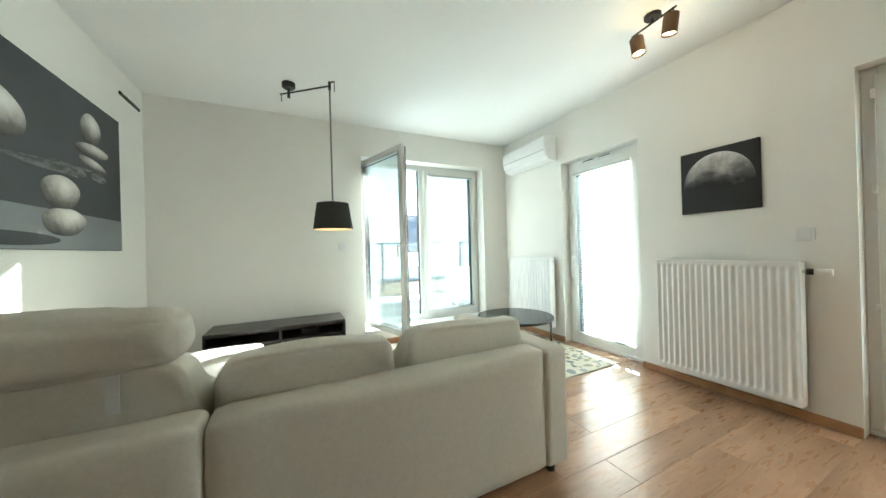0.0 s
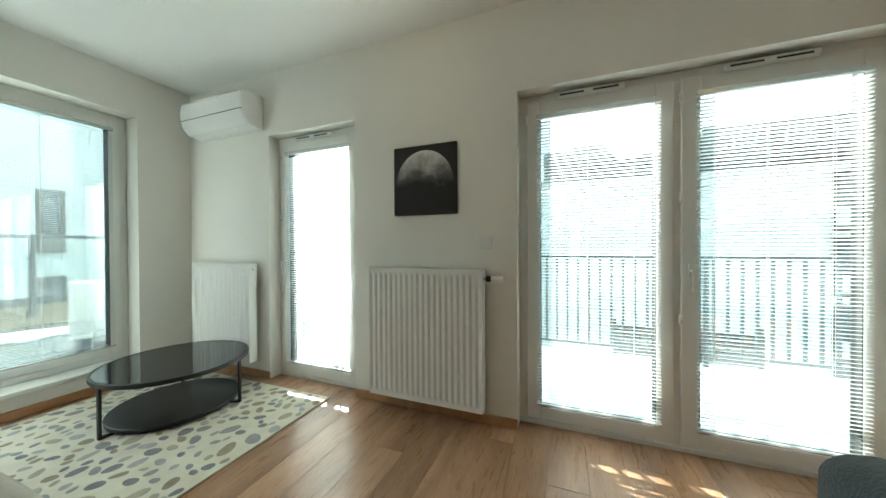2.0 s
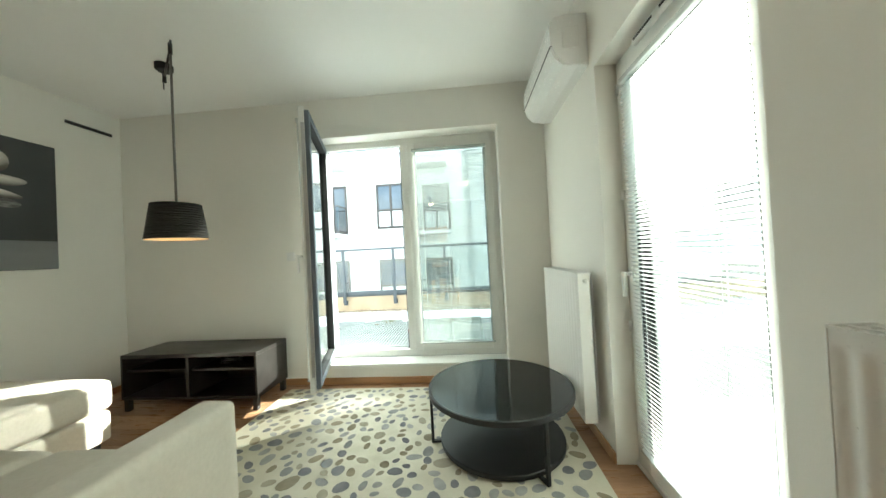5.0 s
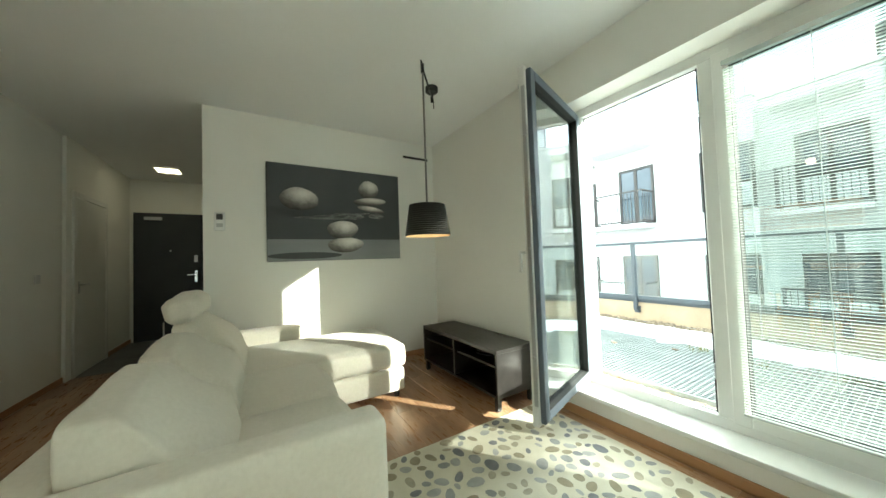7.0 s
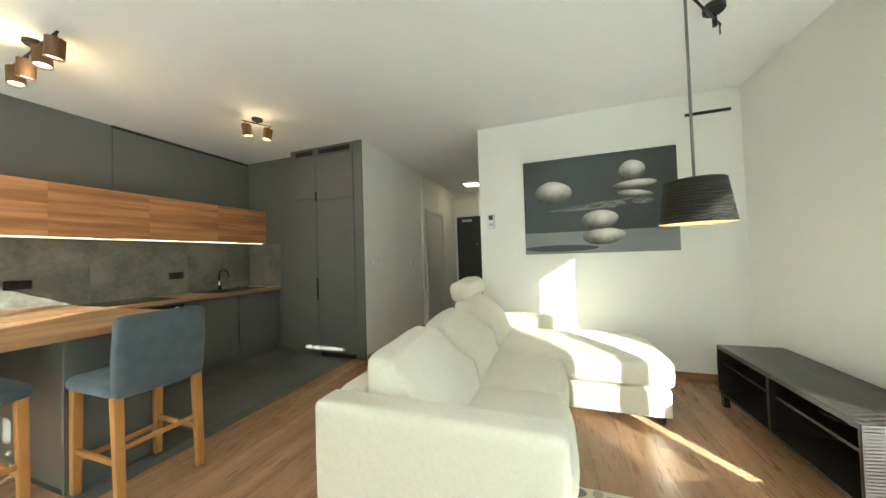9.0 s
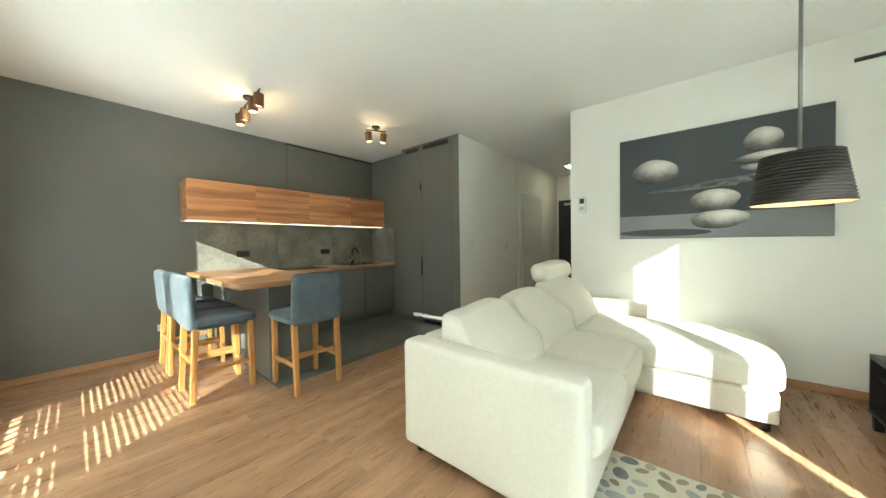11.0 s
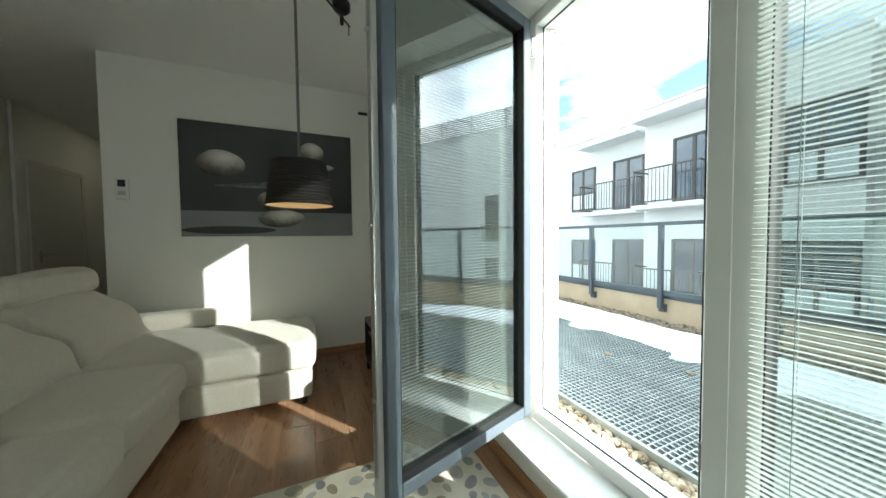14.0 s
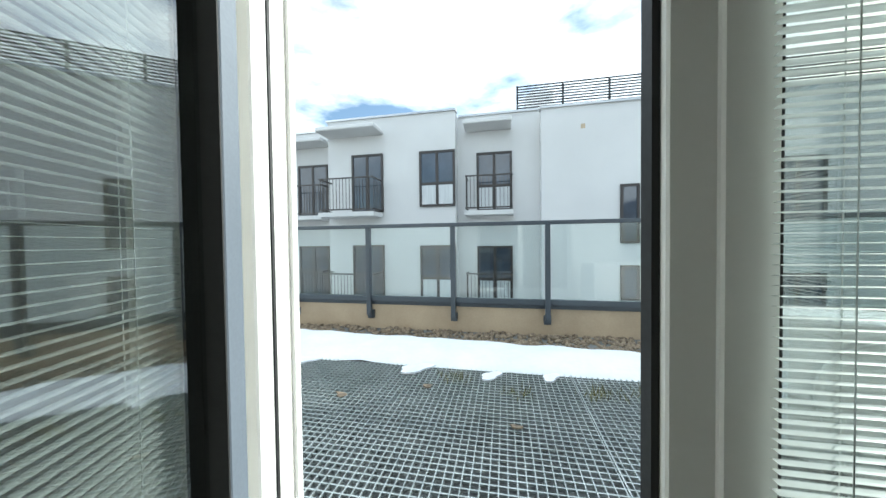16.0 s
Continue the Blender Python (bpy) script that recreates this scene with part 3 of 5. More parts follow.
# ---- radiators and air conditioner on the east wall ----
def radiator(name, y0, y1, z0, z1, label, ribs):
    """Panel radiator on the east wall with pressed flutes, top grille, side caps and valve."""
    e = thing(name, (XE, y1, 0), label, "radiator", group="radiators", rz=-90)
    w, f = y1 - y0, -0.115
    part("back_panel", box(0, w, -0.050, -0.035, z0, z1, 0.003, 1), M_RAD, e)
    bm = bmesh.new()
    pitch = (w - 0.012) / ribs
    us = [(0.006 + (i + q / 8) * pitch, 0.5 - 0.5 * math.cos(2 * math.pi * q / 8)) for i in range(ribs) for q in range(8)]
    us.append((w - 0.006, 0.0))
    nx = len(us) - 1
    rows = []
    for zz, k in ((z0, 0), (z0 + 0.028, 0), (z0 + 0.036, 0.25), (z0 + 0.048, 0.85), (z0 + 0.06, 1), (z1 - 0.06, 1), (z1 - 0.048, 0.85), (z1 - 0.036, 0.25), (z1 - 0.028, 0), (z1, 0)):
        rows.append([bm.verts.new((u, f + 0.0085 * k * deep, zz)) for u, deep in us])
    for a, b in zip(rows, rows[1:]):
        for i in range(nx):
            bm.faces.new((a[i], a[i + 1], b[i + 1], b[i]))
    part("front_panel", bm, M_RAD, e, "fluted white front panel", True)
    for x in (0.0, w - 0.006):
        part("side_cap", box(x, x + 0.006, f - 0.001, -0.033, z0 - 0.002, z1 + 0.002, 0.002, 1), M_RAD, e)
    bm = bmesh.new()
    for yy in (f, -0.088, -0.058, -0.040):
        add_box(bm, 0.006, w - 0.006, yy - 0.003, yy + 0.004, z1 - 0.004, z1 + 0.001)
    for i in range(int(w / 0.022)):
        x = 0.012 + i * 0.022
        add_box(bm, x, x + 0.010, f, -0.036, z1 - 0.006, z1 - 0.002)
    part("top_grille", bm, M_RAD, e)
    for x in (0.12, w - 0.12):
        part("wall_bracket", box(x - 0.015, x + 0.015, -0.036, 0.0, z0 + 0.05, z1 - 0.05), M_RAD, e)
    return e, w


r1, rw = radiator("radiator", 2.985, 3.812, 0.112, 1.012, "white enamelled fluted panel radiator under the moon picture", 20)
bm = cyl((rw, -0.070, 0.952), (rw + 0.022, -0.070, 0.952), 0.012, seg=14)
part("valve_body", bm, M_CHROME, r1, smooth=True)
part("valve_collar", cyl((rw + 0.018, -0.070, 0.952), (rw + 0.048, -0.070, 0.952), 0.021, 0.017, seg=18), M_BLACKPL, r1, "black valve collar", True)
part("thermostat_head", cyl((rw + 0.048, -0.070, 0.952), (rw + 0.118, -0.070, 0.952), 0.017, 0.021, seg=18), M_RAD, r1, "white thermostat head", True)
r2, rw2 = radiator("radiator", 5.03, 5.80, 0.16, 1.015, "white enamelled panel radiator under the air conditioner", 15)
part("vent_plug", cyl((rw2, -0.075, 0.97), (rw2 + 0.014, -0.075, 0.97), 0.013, seg=14), M_RAD, r2, smooth=True)
part("vent_plug", cyl((-0.016, -0.075, 0.97), (0.0, -0.075, 0.97), 0.012, seg=14), M_RAD, r2, smooth=True)

ac = thing("air_conditioner", (XE, 5.78, 2.19), "white split air conditioner mounted high on the wall", "air conditioner", rz=-90)
AW = 0.80
bm = bmesh.new()
prof = [(0.0, 0.0), (-0.06, 0.0), (-0.14, 0.012), (-0.185, 0.055), (-0.205, 0.12), (-0.208, 0.20), (-0.200, 0.265), (-0.178, 0.288), (-0.12, 0.294), (0.0, 0.294)]
ends = []
for x in (0.0, AW):
    ends.append([bm.verts.new((x, a, b)) for a, b in prof])
for i in range(len(prof)):
    j = (i + 1) % len(prof)
    bm.faces.new((ends[0][i], ends[0][j], ends[1][j], ends[1][i]))
for e2 in ends:
    bm.faces.new(e2)
bmesh.ops.bevel(bm, geom=[e3 for e3 in bm.edges if abs(e3.verts[0].co.x - e3.verts[1].co.x) < 1e-5], offset=0.008, segments=2, affect="EDGES")
part("casing", bm, M_ACPL, ac)
part("front_seam", box(0.004, AW - 0.004, -0.2095, -0.195, 0.118, 0.121), M_BLACKPL, ac)
part("louvre", box(0.05, AW - 0.05, -0.166, -0.075, -0.001, 0.012, 0.004, 1), M_ACPL, ac, "white air louvre").matrix_basis = pose(0, -0.010, 0.006, -22, 0, 0)
part("air_slot", box(0.06, AW - 0.06, -0.150, -0.085, 0.004, 0.010), M_BLACKPL, ac, "dark air outlet slot").matrix_basis = pose(0, -0.012, -0.004, -20, 0, 0)
part("display_panel", box(AW - 0.001, AW + 0.004, -0.14, -0.05, 0.10, 0.22, 0.002, 1), M_ACPL, ac)


# ---- pictures, switches and small wall things ----
def disc_bm(cx, cz, rx, rz, d, y, seg=28, tilt=0.0, wob=0.0, seed=0):
    """A thin raised oval in the xz plane facing -y."""
    bm = bmesh.new()
    ring = []
    for k, yy in ((1.0, y), (0.985, y - d)):
        row = []
        for i in range(seg):
            a = 2 * math.pi * i / seg
            q = k * (1 + wob * math.sin(3 * a + seed) + wob * 0.6 * math.sin(5 * a + 2 * seed))
            u, v = rx * q * math.cos(a), rz * q * math.sin(a)
            row.append(bm.verts.new((cx + u * math.cos(tilt) - v * math.sin(tilt), yy, cz + u * math.sin(tilt) + v * math.cos(tilt))))
        ring.append(row)
    for i in range(seg):
        bm.faces.new((ring[0][i], ring[0][(i + 1) % seg], ring[1][(i + 1) % seg], ring[1][i]))
    bm.faces.new(ring[1])
    return bm


stones = thing("canvas_picture", (0.0, 4.075, 0), "large grey canvas print of balanced stones on driftwood", "picture", rz=90)
SWD, SZ0, SZ1 = 1.413, 1.210, 2.213
part("canvas", box(0, SWD, -0.030, 0.0, SZ0, SZ1, 0.003, 1), M_CANVAS, stones)
part("print_foreground", box(0.002, SWD - 0.002, -0.0312, -0.030, SZ0 + 0.002, SZ0 + 0.225), M_CANVASLOW, stones, "pale printed foreground")
part("print_shadow", disc_bm(0.36, SZ0 + 0.055, 0.36, 0.035, 0.0008, -0.0312), M_CANVAS, stones, "printed shadow")
for nm, cx, cz, rx, rz_, tl, mt in (("printed_stone", 0.30, 0.645, 0.185, 0.118, -0.05, M_PRINTSTONE), ("printed_driftwood", 0.62, 0.462, 0.36, 0.020, 0.03, M_STONEDK), ("printed_driftwood", 0.70, 0.492, 0.34, 0.016, 0.10, M_STONEDK), ("printed_driftwood", 0.80, 0.485, 0.17, 0.040, 0.0, M_STONEDK),
                                    ("printed_driftwood", 1.12, 0.500, 0.09, 0.032, 0.0, M_STONEDK), ("printed_stone", 0.735, 0.335, 0.168, 0.098, 0.06, M_PRINTSTONE), ("printed_stone", 0.765, 0.165, 0.195, 0.082, 0.05, M_PRINTSTONE),
                                    ("printed_stone", 1.06, 0.575, 0.160, 0.032, -0.14, M_PRINTSTONE), ("printed_stone", 1.05, 0.665, 0.195, 0.043, 0.07, M_PRINTSTONE), ("printed_stone", 1.035, 0.805, 0.118, 0.098, 0.2, M_PRINTSTONE)):
    if mt is M_STONEDK:
        part(nm, disc_bm(cx, SZ0 + cz, rx, rz_, 0.0008, -0.0312, tilt=tl, wob=0.05, seed=cx * 9), mt, stones)
        continue
    part(nm, disc_bm(cx, SZ0 + cz, rx, rz_, 0.0012, -0.0312, seg=40, tilt=tl, wob=0.025, seed=cx * 9), mt, stones)

moon = thing("canvas_picture", (XE, 3.655, 0), "black square canvas print of the half-lit moon", "picture", rz=-90)
MW, MZ0, MZ1 = 0.477, 1.380, 1.864
part("canvas", box(0, MW, -0.022, 0.0, MZ0, MZ1, 0.003, 1), M_MOONBG, moon)
bm = bmesh.new()
ns, cz = 48, MZ0 + 0.44 * (MZ1 - MZ0)
rim = [(MW / 2 + 0.455 * MW * math.cos(math.pi * i / ns), cz + 0.49 * MW * math.sin(math.pi * i / ns)) for i in range(ns + 1)]
top = [bm.verts.new((x, -0.0232, z)) for x, z in rim]
low = [bm.verts.new((x, -0.0232, cz - 0.10 * MW * math.sin(math.pi * i / ns) - 0.0005)) for i, (x, z) in enumerate(rim)]
for i in range(ns):
    bm.faces.new((top[i], top[i + 1], low[i + 1], low[i]))
part("printed_moon", bm, M_PRINTMOON, moon, "pale printed moon fading into shadow")


def switch(at, rz, label, gang=1, name="light_switch"):
    e = thing(name, at, label, "light switch", rz=rz)
    w = 0.082 * gang if gang == 1 else 0.155
    part("plate", box(-w / 2, w / 2, -0.010, 0, -0.041, 0.041, 0.003), M_ACPL, e)
    for i in range(gang):
        cx = (i - (gang - 1) / 2) * 0.072
        part("rocker", box(cx - 0.027, cx + 0.027, -0.0135, -0.0095, -0.028, 0.028, 0.002, 1), M_ACPL, e)
    return e


switch((XE, 2.985, 1.185), -90, "white square light switch beside the balcony door")
switch((1.735, YN, 1.213), 0, "white square light switch on the window wall")
switch((0.045, HY0, 1.18), 180, "white double light switch at the hallway corner", 2)
switch((-1.02, HY0, 1.12), 180, "white single light switch beside the hallway door")
th = thing("intercom", (0.0, 3.70, 1.60), "small white wall thermostat with a dark display", "thermostat", rz=90)
part("body", box(-0.042, 0.042, -0.024, 0, -0.085, 0.085, 0.006), M_ACPL, th)
part("display", box(-0.024, 0.024, -0.0255, -0.0235, 0.015, 0.07, 0.001, 1), M_BLACKPL, th)
part("buttons", box(-0.024, 0.024, -0.027, -0.0235, -0.055, -0.02, 0.002, 1), M_METAL, th)
sl = thing("wall_slot", (0.0, 5.575, 2.483), "narrow black air slot high on the white wall", "vent", rz=90)
part("slot_body", box(0, 0.35, -0.012, 0, -0.014, 0.014, 0.003, 1), M_BLACK, sl)


# ---- sofa ----
sofa = thing("corner_sofa", (0, 0, 0), "cream fabric corner sofa with a chaise and one headrest", "sofa")
SX0, SX1, SY0, SY1 = 0.06, 2.475, 3.395, 4.36
part("backrest", soft(0.975, SX1 - 0.135, SY0, SY0 + 0.15, 0.055, 0.645, 0.03, 0.006, 0.003, 1, 12), M_SOFA, sofa, smooth=True)
part("backrest", soft(SX0 + 0.12, 0.968, SY0, SY0 + 0.15, 0.055, 0.645, 0.03, 0.006, 0.003, 2, 12), M_SOFA, sofa, smooth=True)
part("armrest", soft(SX1 - 0.15, SX1, SY0 - 0.01, SY1, 0.055, 0.645, 0.030, 0.004, 0.003, 3, 20), M_SOFA, sofa, smooth=True)
part("armrest", soft(SX0 - 0.02, SX0 + 0.12, SY0, SY1, 0.055, 0.585, 0.030, 0.004, 0.003, 4, 20), M_SOFA, sofa, smooth=True)
part("base", soft(1.0, SX1 - 0.15, SY0 + 0.15, SY1 - 0.02, 0.055, 0.255, 0.02, 0.0, 0.002, 5, 8), M_SOFA, sofa, smooth=True)
part("chaise_base", soft(SX0 + 0.12, 0.995, SY0 + 0.15, 5.08, 0.055, 0.255, 0.025, 0.0, 0.002, 6, 10), M_SOFA, sofa, smooth=True)
part("chaise_cushion", soft(SX0 + 0.12, 1.0, SY0 + 0.30, 5.095, 0.260, 0.455, 0.040, 0.022, 0.006, 7, 22), M_SOFA, sofa, smooth=True)
for i, x in enumerate((1.012, 1.672)):
    part("seat_cushion", soft(x, x + 0.645, SY0 + 0.30, SY1 + 0.015, 0.262, 0.446, 0.046, 0.034, 0.008, 8 + i, 26), M_SOFA, sofa, smooth=True)


def back_cushion(x0, x1, zt, seed):
    """A loose wedge of filling: deep at the seat, slim and slumped back at the top, dented corners."""
    zb, z_ = 0.425, zt - 0.425
    bm = soft(x0, x1, 0.0, 0.36, zb, zt, 0.030, 0.016, 0.007, seed, 28)
    for v in bm.verts:
        x, y, z = v.co
        k = max(0.0, min(1.1, (z - zb) / z_))
        u = 2 * (x - x0) / (x1 - x0) - 1
        back = SY0 + 0.165 - 0.045 * max(0.0, k - 0.5) / 0.5
        depth = 0.36 * (1 - k) + 0.135 * k + 0.035 * math.sin(math.pi * min(1.0, k))
        crease = 0.012 * math.sin(9 * k + 4 * u + seed) * abs(u) ** 4
        v.co = (x - 0.030 * math.copysign(abs(u) ** 3, u) * k, back + y / 0.36 * depth + crease, z - 0.022 * k * u ** 6 + 0.008 * k * math.cos(3 * u + seed) + crease)
    return bm


for i, (x, w, zt) in enumerate(((0.185, 0.755, 0.825), (0.955, 0.675, 0.785), (1.648, 0.685, 0.780))):
    part("back_cushion", back_cushion(x, x + w, zt, 12 + i), M_SOFA, sofa, smooth=True)
hr = part("headrest", soft(0.22, 0.905, SY0 + 0.075, SY0 + 0.245, 0.815, 0.985, 0.055, 0.014, 0.012, 20, 20, pose(0, 0, 0, 8, 0, 0)), M_SOFA, sofa, "padded headrest", True)
part("care_tag", box(0.745, 0.775, SY0 + 0.055, SY0 + 0.058, 0.71, 0.82), M_TAG, sofa, "pale hanging fabric tag")
for x, y in ((0.12, 3.45), (0.94, 5.02), (0.22, 5.02), (2.40, 3.45), (2.40, 4.28), (1.05, 3.45)):
    part("leg", cyl((x, y, 0), (x, y, 0.06), 0.022, 0.028, seg=14), M_BLACK, sofa, "short black leg", True)


# ---- coffee table ----
ct = thing("coffee_table", (3.555, 5.135, 0.012), "round black coffee table with glass top on three thin metal legs", "coffee table")
TT, TR = 0.338, 0.435
part("glass_top", lathe([(0, TT), (TR - 0.012, TT), (TR - 0.010, TT - 0.002), (TR - 0.010, TT - 0.008), (0, TT - 0.008)], 72), M_BGLASS, ct, "glossy black glass top")
part("top_rim", lathe([(TR - 0.014, TT + 0.001), (TR - 0.001, TT + 0.001), (TR, TT), (TR, TT - 0.026), (TR - 0.014, TT - 0.026), (TR - 0.014, TT + 0.001)], 72), M_BLACK, ct)
part("under_board", lathe([(0, TT - 0.010), (TR - 0.016, TT - 0.010), (TR - 0.016, TT - 0.024), (0, TT - 0.024)], 60), M_BLACK, ct)
part("lower_shelf", lathe([(0, 0.040), (0.368, 0.040), (0.372, 0.036), (0.372, 0.014), (0, 0.014)], 60), M_BLACK, ct, "round black lower shelf")
for deg in (184, 296, 58):
    a = math.radians(deg)
    bm = bmesh.new()
    add_box(bm, -0.008, 0.008, -0.011, 0.011, 0.0, TT - 0.026, 0.002, 1)
    add_box(bm, -0.085, 0.008, -0.011, 0.011, 0.0, 0.014, 0.002, 1)
    part("leg", bm, M_BLACK, ct).matrix_basis = pose((TR - 0.012) * math.cos(a), (TR - 0.012) * math.sin(a), 0, 0, 0, deg)

# ---- television bench ----
tvb = thing("tv_bench", (0.505, 5.525, 0), "black-brown open television bench with shelves on short legs", "tv bench")
TW, TD, TZ = 1.185, 0.405, 0.465
part("top", box(0, TW, 0, TD, TZ - 0.03, TZ, 0.002, 1), M_BLACKWOOD, tvb)
part("bottom", box(0.018, TW - 0.018, 0.0, TD, 0.10, 0.12), M_BLACKWOOD, tvb)
for x in (0.0, TW - 0.018):
    part("side_panel", box(x, x + 0.018, 0, TD, 0.10, TZ - 0.03, 0.001, 1), M_BLACKWOOD, tvb)
part("divider", box(TW / 2 - 0.012, TW / 2 + 0.012, 0.0, TD, 0.12, TZ - 0.03), M_BLACKWOOD, tvb)
part("back_panel", box(0.018, TW - 0.018, TD - 0.008, TD - 0.002, 0.12, TZ - 0.03), M_BLACKWOOD, tvb)
for x0, x1 in ((0.018, TW / 2 - 0.012), (TW / 2 + 0.012, TW - 0.018)):
    part("shelf", box(x0, x1, 0.03, TD - 0.01, 0.315, 0.333), M_BLACKWOOD, tvb)
for x in (0.012, TW - 0.052):
    for y in (0.008, TD - 0.048):
        part("leg", box(x, x + 0.04, y, y + 0.04, 0.0, 0.10, 0.002, 1), M_BLACK, tvb)
for i in range(3):
    part("cable_slot", box(TW * 0.62 + i * 0.012, TW * 0.62 + i * 0.012 + 0.2, TD - 0.055 + i * 0.012, TD - 0.05 + i * 0.012, TZ, TZ + 0.0015), M_BLACKPL, tvb)
cb = thing("cable_coil", (1.36, 5.68, 0.333), "coil of black cable lying on the bench shelf", "cable")
cv = bpy.data.curves.new("cable", "CURVE")
cv.dimensions, cv.bevel_depth, cv.bevel_resolution = "3D", 0.004, 3
sp = cv.splines.new("NURBS")
sp.points.add(59)
for i, pnt in enumerate(sp.points):
    a = i * 0.55
    pnt.co = ((0.085 + 0.018 * math.sin(i * 1.3)) * math.cos(a), (0.055 + 0.012 * math.cos(i * 0.9)) * math.sin(a), 0.006 + 0.0009 * i, 1)
sp.use_endpoint_u = True
co = new("coil", cv)
co.data.materials.append(M_BLACKPL)
co.parent = cb

# ---- pendant lamp ----
pl = thing("pendant_lamp", (1.545, 5.05, 0), "black pendant lamp with ribbed drum shade on a swivelling ceiling arm", "pendant lamp")
MX, MY = 1.225 - 1.545, 5.31 - 5.05
part("ceiling_rose", lathe([(0, H), (0.055, H), (0.055, H - 0.035), (0.045, H - 0.045), (0, H - 0.045)], 32), M_BLACK, pl).matrix_basis = pose(MX, MY, 0)
bm = cyl((MX, MY, H - 0.045), (MX, MY, H - 0.085), 0.008, seg=10)
add_cyl(bm, (MX - 0.09 * 0.77, MY + 0.09 * 0.63, H - 0.085), (0, 0, H - 0.085), 0.007, seg=10)
add_cyl(bm, (MX, MY, H - 0.13), (MX, MY, H - 0.06), 0.012, seg=12)
add_cyl(bm, (MX - 0.06, MY + 0.05, H - 0.085), (MX - 0.06, MY + 0.05, H - 0.15), 0.004, seg=8)
part("swivel_arm", bm, M_BLACK, pl, "thin black swivel arm", True)
bm = cyl((0, 0, H - 0.05), (0, 0, H - 0.12), 0.012, seg=12)
add_cyl(bm, (0.0, 0.0, H - 0.055), (0.035, -0.03, H - 0.055), 0.006, seg=8)
add_cyl(bm, (0.035, -0.03, H - 0.055), (0.035, -0.03, H - 0.14), 0.004, seg=8)
part("cord_clamp", bm, M_BLACK, pl, smooth=True)
part("rod", cyl((0, 0, H - 0.10), (0, 0, 1.565), 0.0072, seg=10), mat("grey_rod_enamel", (0.24, 0.235, 0.22), rough=0.45, metal=0.4, bump=0.0), pl, "thin grey rod", True)
prof = []
for i in range(121):
    u = i / 120
    prof.append((0.130 + 0.034 * u + 0.0024 * math.sin(u * 2 * math.pi * 15), 1.575 - 0.225 * u))
part("shade", lathe(prof, 56), M_LAMPSHADE, pl, "black ribbed drum shade", True)
part("shade_lining", lathe([(0.127, 1.573), (0.161, 1.352)], 48), M_SHADEIN, pl, "warm lit inner lining", True)
part("diffuser", lathe([(0, 1.368), (0.155, 1.368)], 48), M_SHADEIN, pl, "glowing diffuser disc")
part("shade_spider", lathe([(0, 1.568), (0.127, 1.568)], 32), M_BLACK, pl)


# ---- ceiling spot bars ----
def spot_bar(at, rz, count, span, label):
    e = thing("ceiling_spotlight", at, label, "ceiling lamp", group="ceiling spotlights", rz=rz)
    part("ceiling_rose", lathe([(0, 0), (0.05, 0), (0.05, -0.018), (0.044, -0.024), (0, -0.024)], 28), M_BLACK, e)
    bm = cyl((0, 0, -0.02), (0, 0, -0.05), 0.008, seg=10)
    add_cyl(bm, (-span / 2, 0, -0.05), (span / 2, 0, -0.05), 0.007, seg=10)
    part("bar", bm, M_BLACK, e, smooth=True)
    for i in range(count):
        x = -span / 2 + 0.02 + (span - 0.04) * i / (count - 1)
        part("stem", cyl((x, 0, -0.05), (x, 0, -0.085), 0.006, seg=8), M_BLACK, e)
        s = part("shade", lathe([(0.0, -0.083), (0.043, -0.083), (0.043, -0.20), (0.040, -0.20), (0.040, -0.09), (0.0, -0.09)], 28), M_BRONZE, e, "brown cylinder shade", False)
        s.matrix_basis = pose(x, 0, 0, 0, 8 * (1 if i % 2 else -1), 0)
        b = part("bulb", lathe([(0.039, -0.188), (0.030, -0.190), (0.0, -0.192)], 20), M_BULB, s, "warm lit bulb")
    return e


spot_bar((3.43, 3.46, H), 84, 2, 0.30, "black two-lamp ceiling spotlight with brown cylinder shades, lit")
spot_bar((1.19, 1.56, H), -30, 2, 0.26, "black two-lamp ceiling spotlight with brown cylinder shades, lit")
spot_bar((2.52, 1.25, H), 86, 4, 0.72, "black four-lamp ceiling spotlight over the kitchen bar, lit")
for nm, x, y, z, en in (("spot_glow", 3.43, 3.46, H - 0.215, 0.22), ("spot_glow", 1.19, 1.56, H - 0.215, 0.28), ("spot_glow", 2.52, 1.25, H - 0.215, 0.45)):
    lg = new(nm, bpy.data.lights.new(nm, "POINT"))
    lg.data.energy, lg.data.color, lg.data.shadow_soft_size = en, (1.0, 0.68, 0.38), 0.05
    lg.location = (x, y, z)


# ---- rug ----
rug = thing("rug", (0, 0, 0), "cream rug with a pattern of grey and brown pebbles", "rug")
RX0, RX1, RY0, RY1 = 1.745, 4.035, 4.18, 5.885
part("woven_base", box(RX0, RX1, RY0, RY1, 0.001, 0.011, 0.003, 1), M_RUG, rug)
rnd = random.Random(5)
spots, tries = [], 0
while len(spots) < 500 and tries < 14000:
    tries += 1
    x, y = rnd.uniform(RX0 + 0.03, RX1 - 0.03), rnd.uniform(RY0 + 0.03, RY1 - 0.03)
    r = rnd.uniform(0.020, 0.042) * (1.35 if rnd.random() < 0.15 else 1.0)
    if all((x - a) ** 2 + (y - b) ** 2 > ((r + c) * 1.07) ** 2 for a, b, c in spots):
        spots.append((x, y, r))
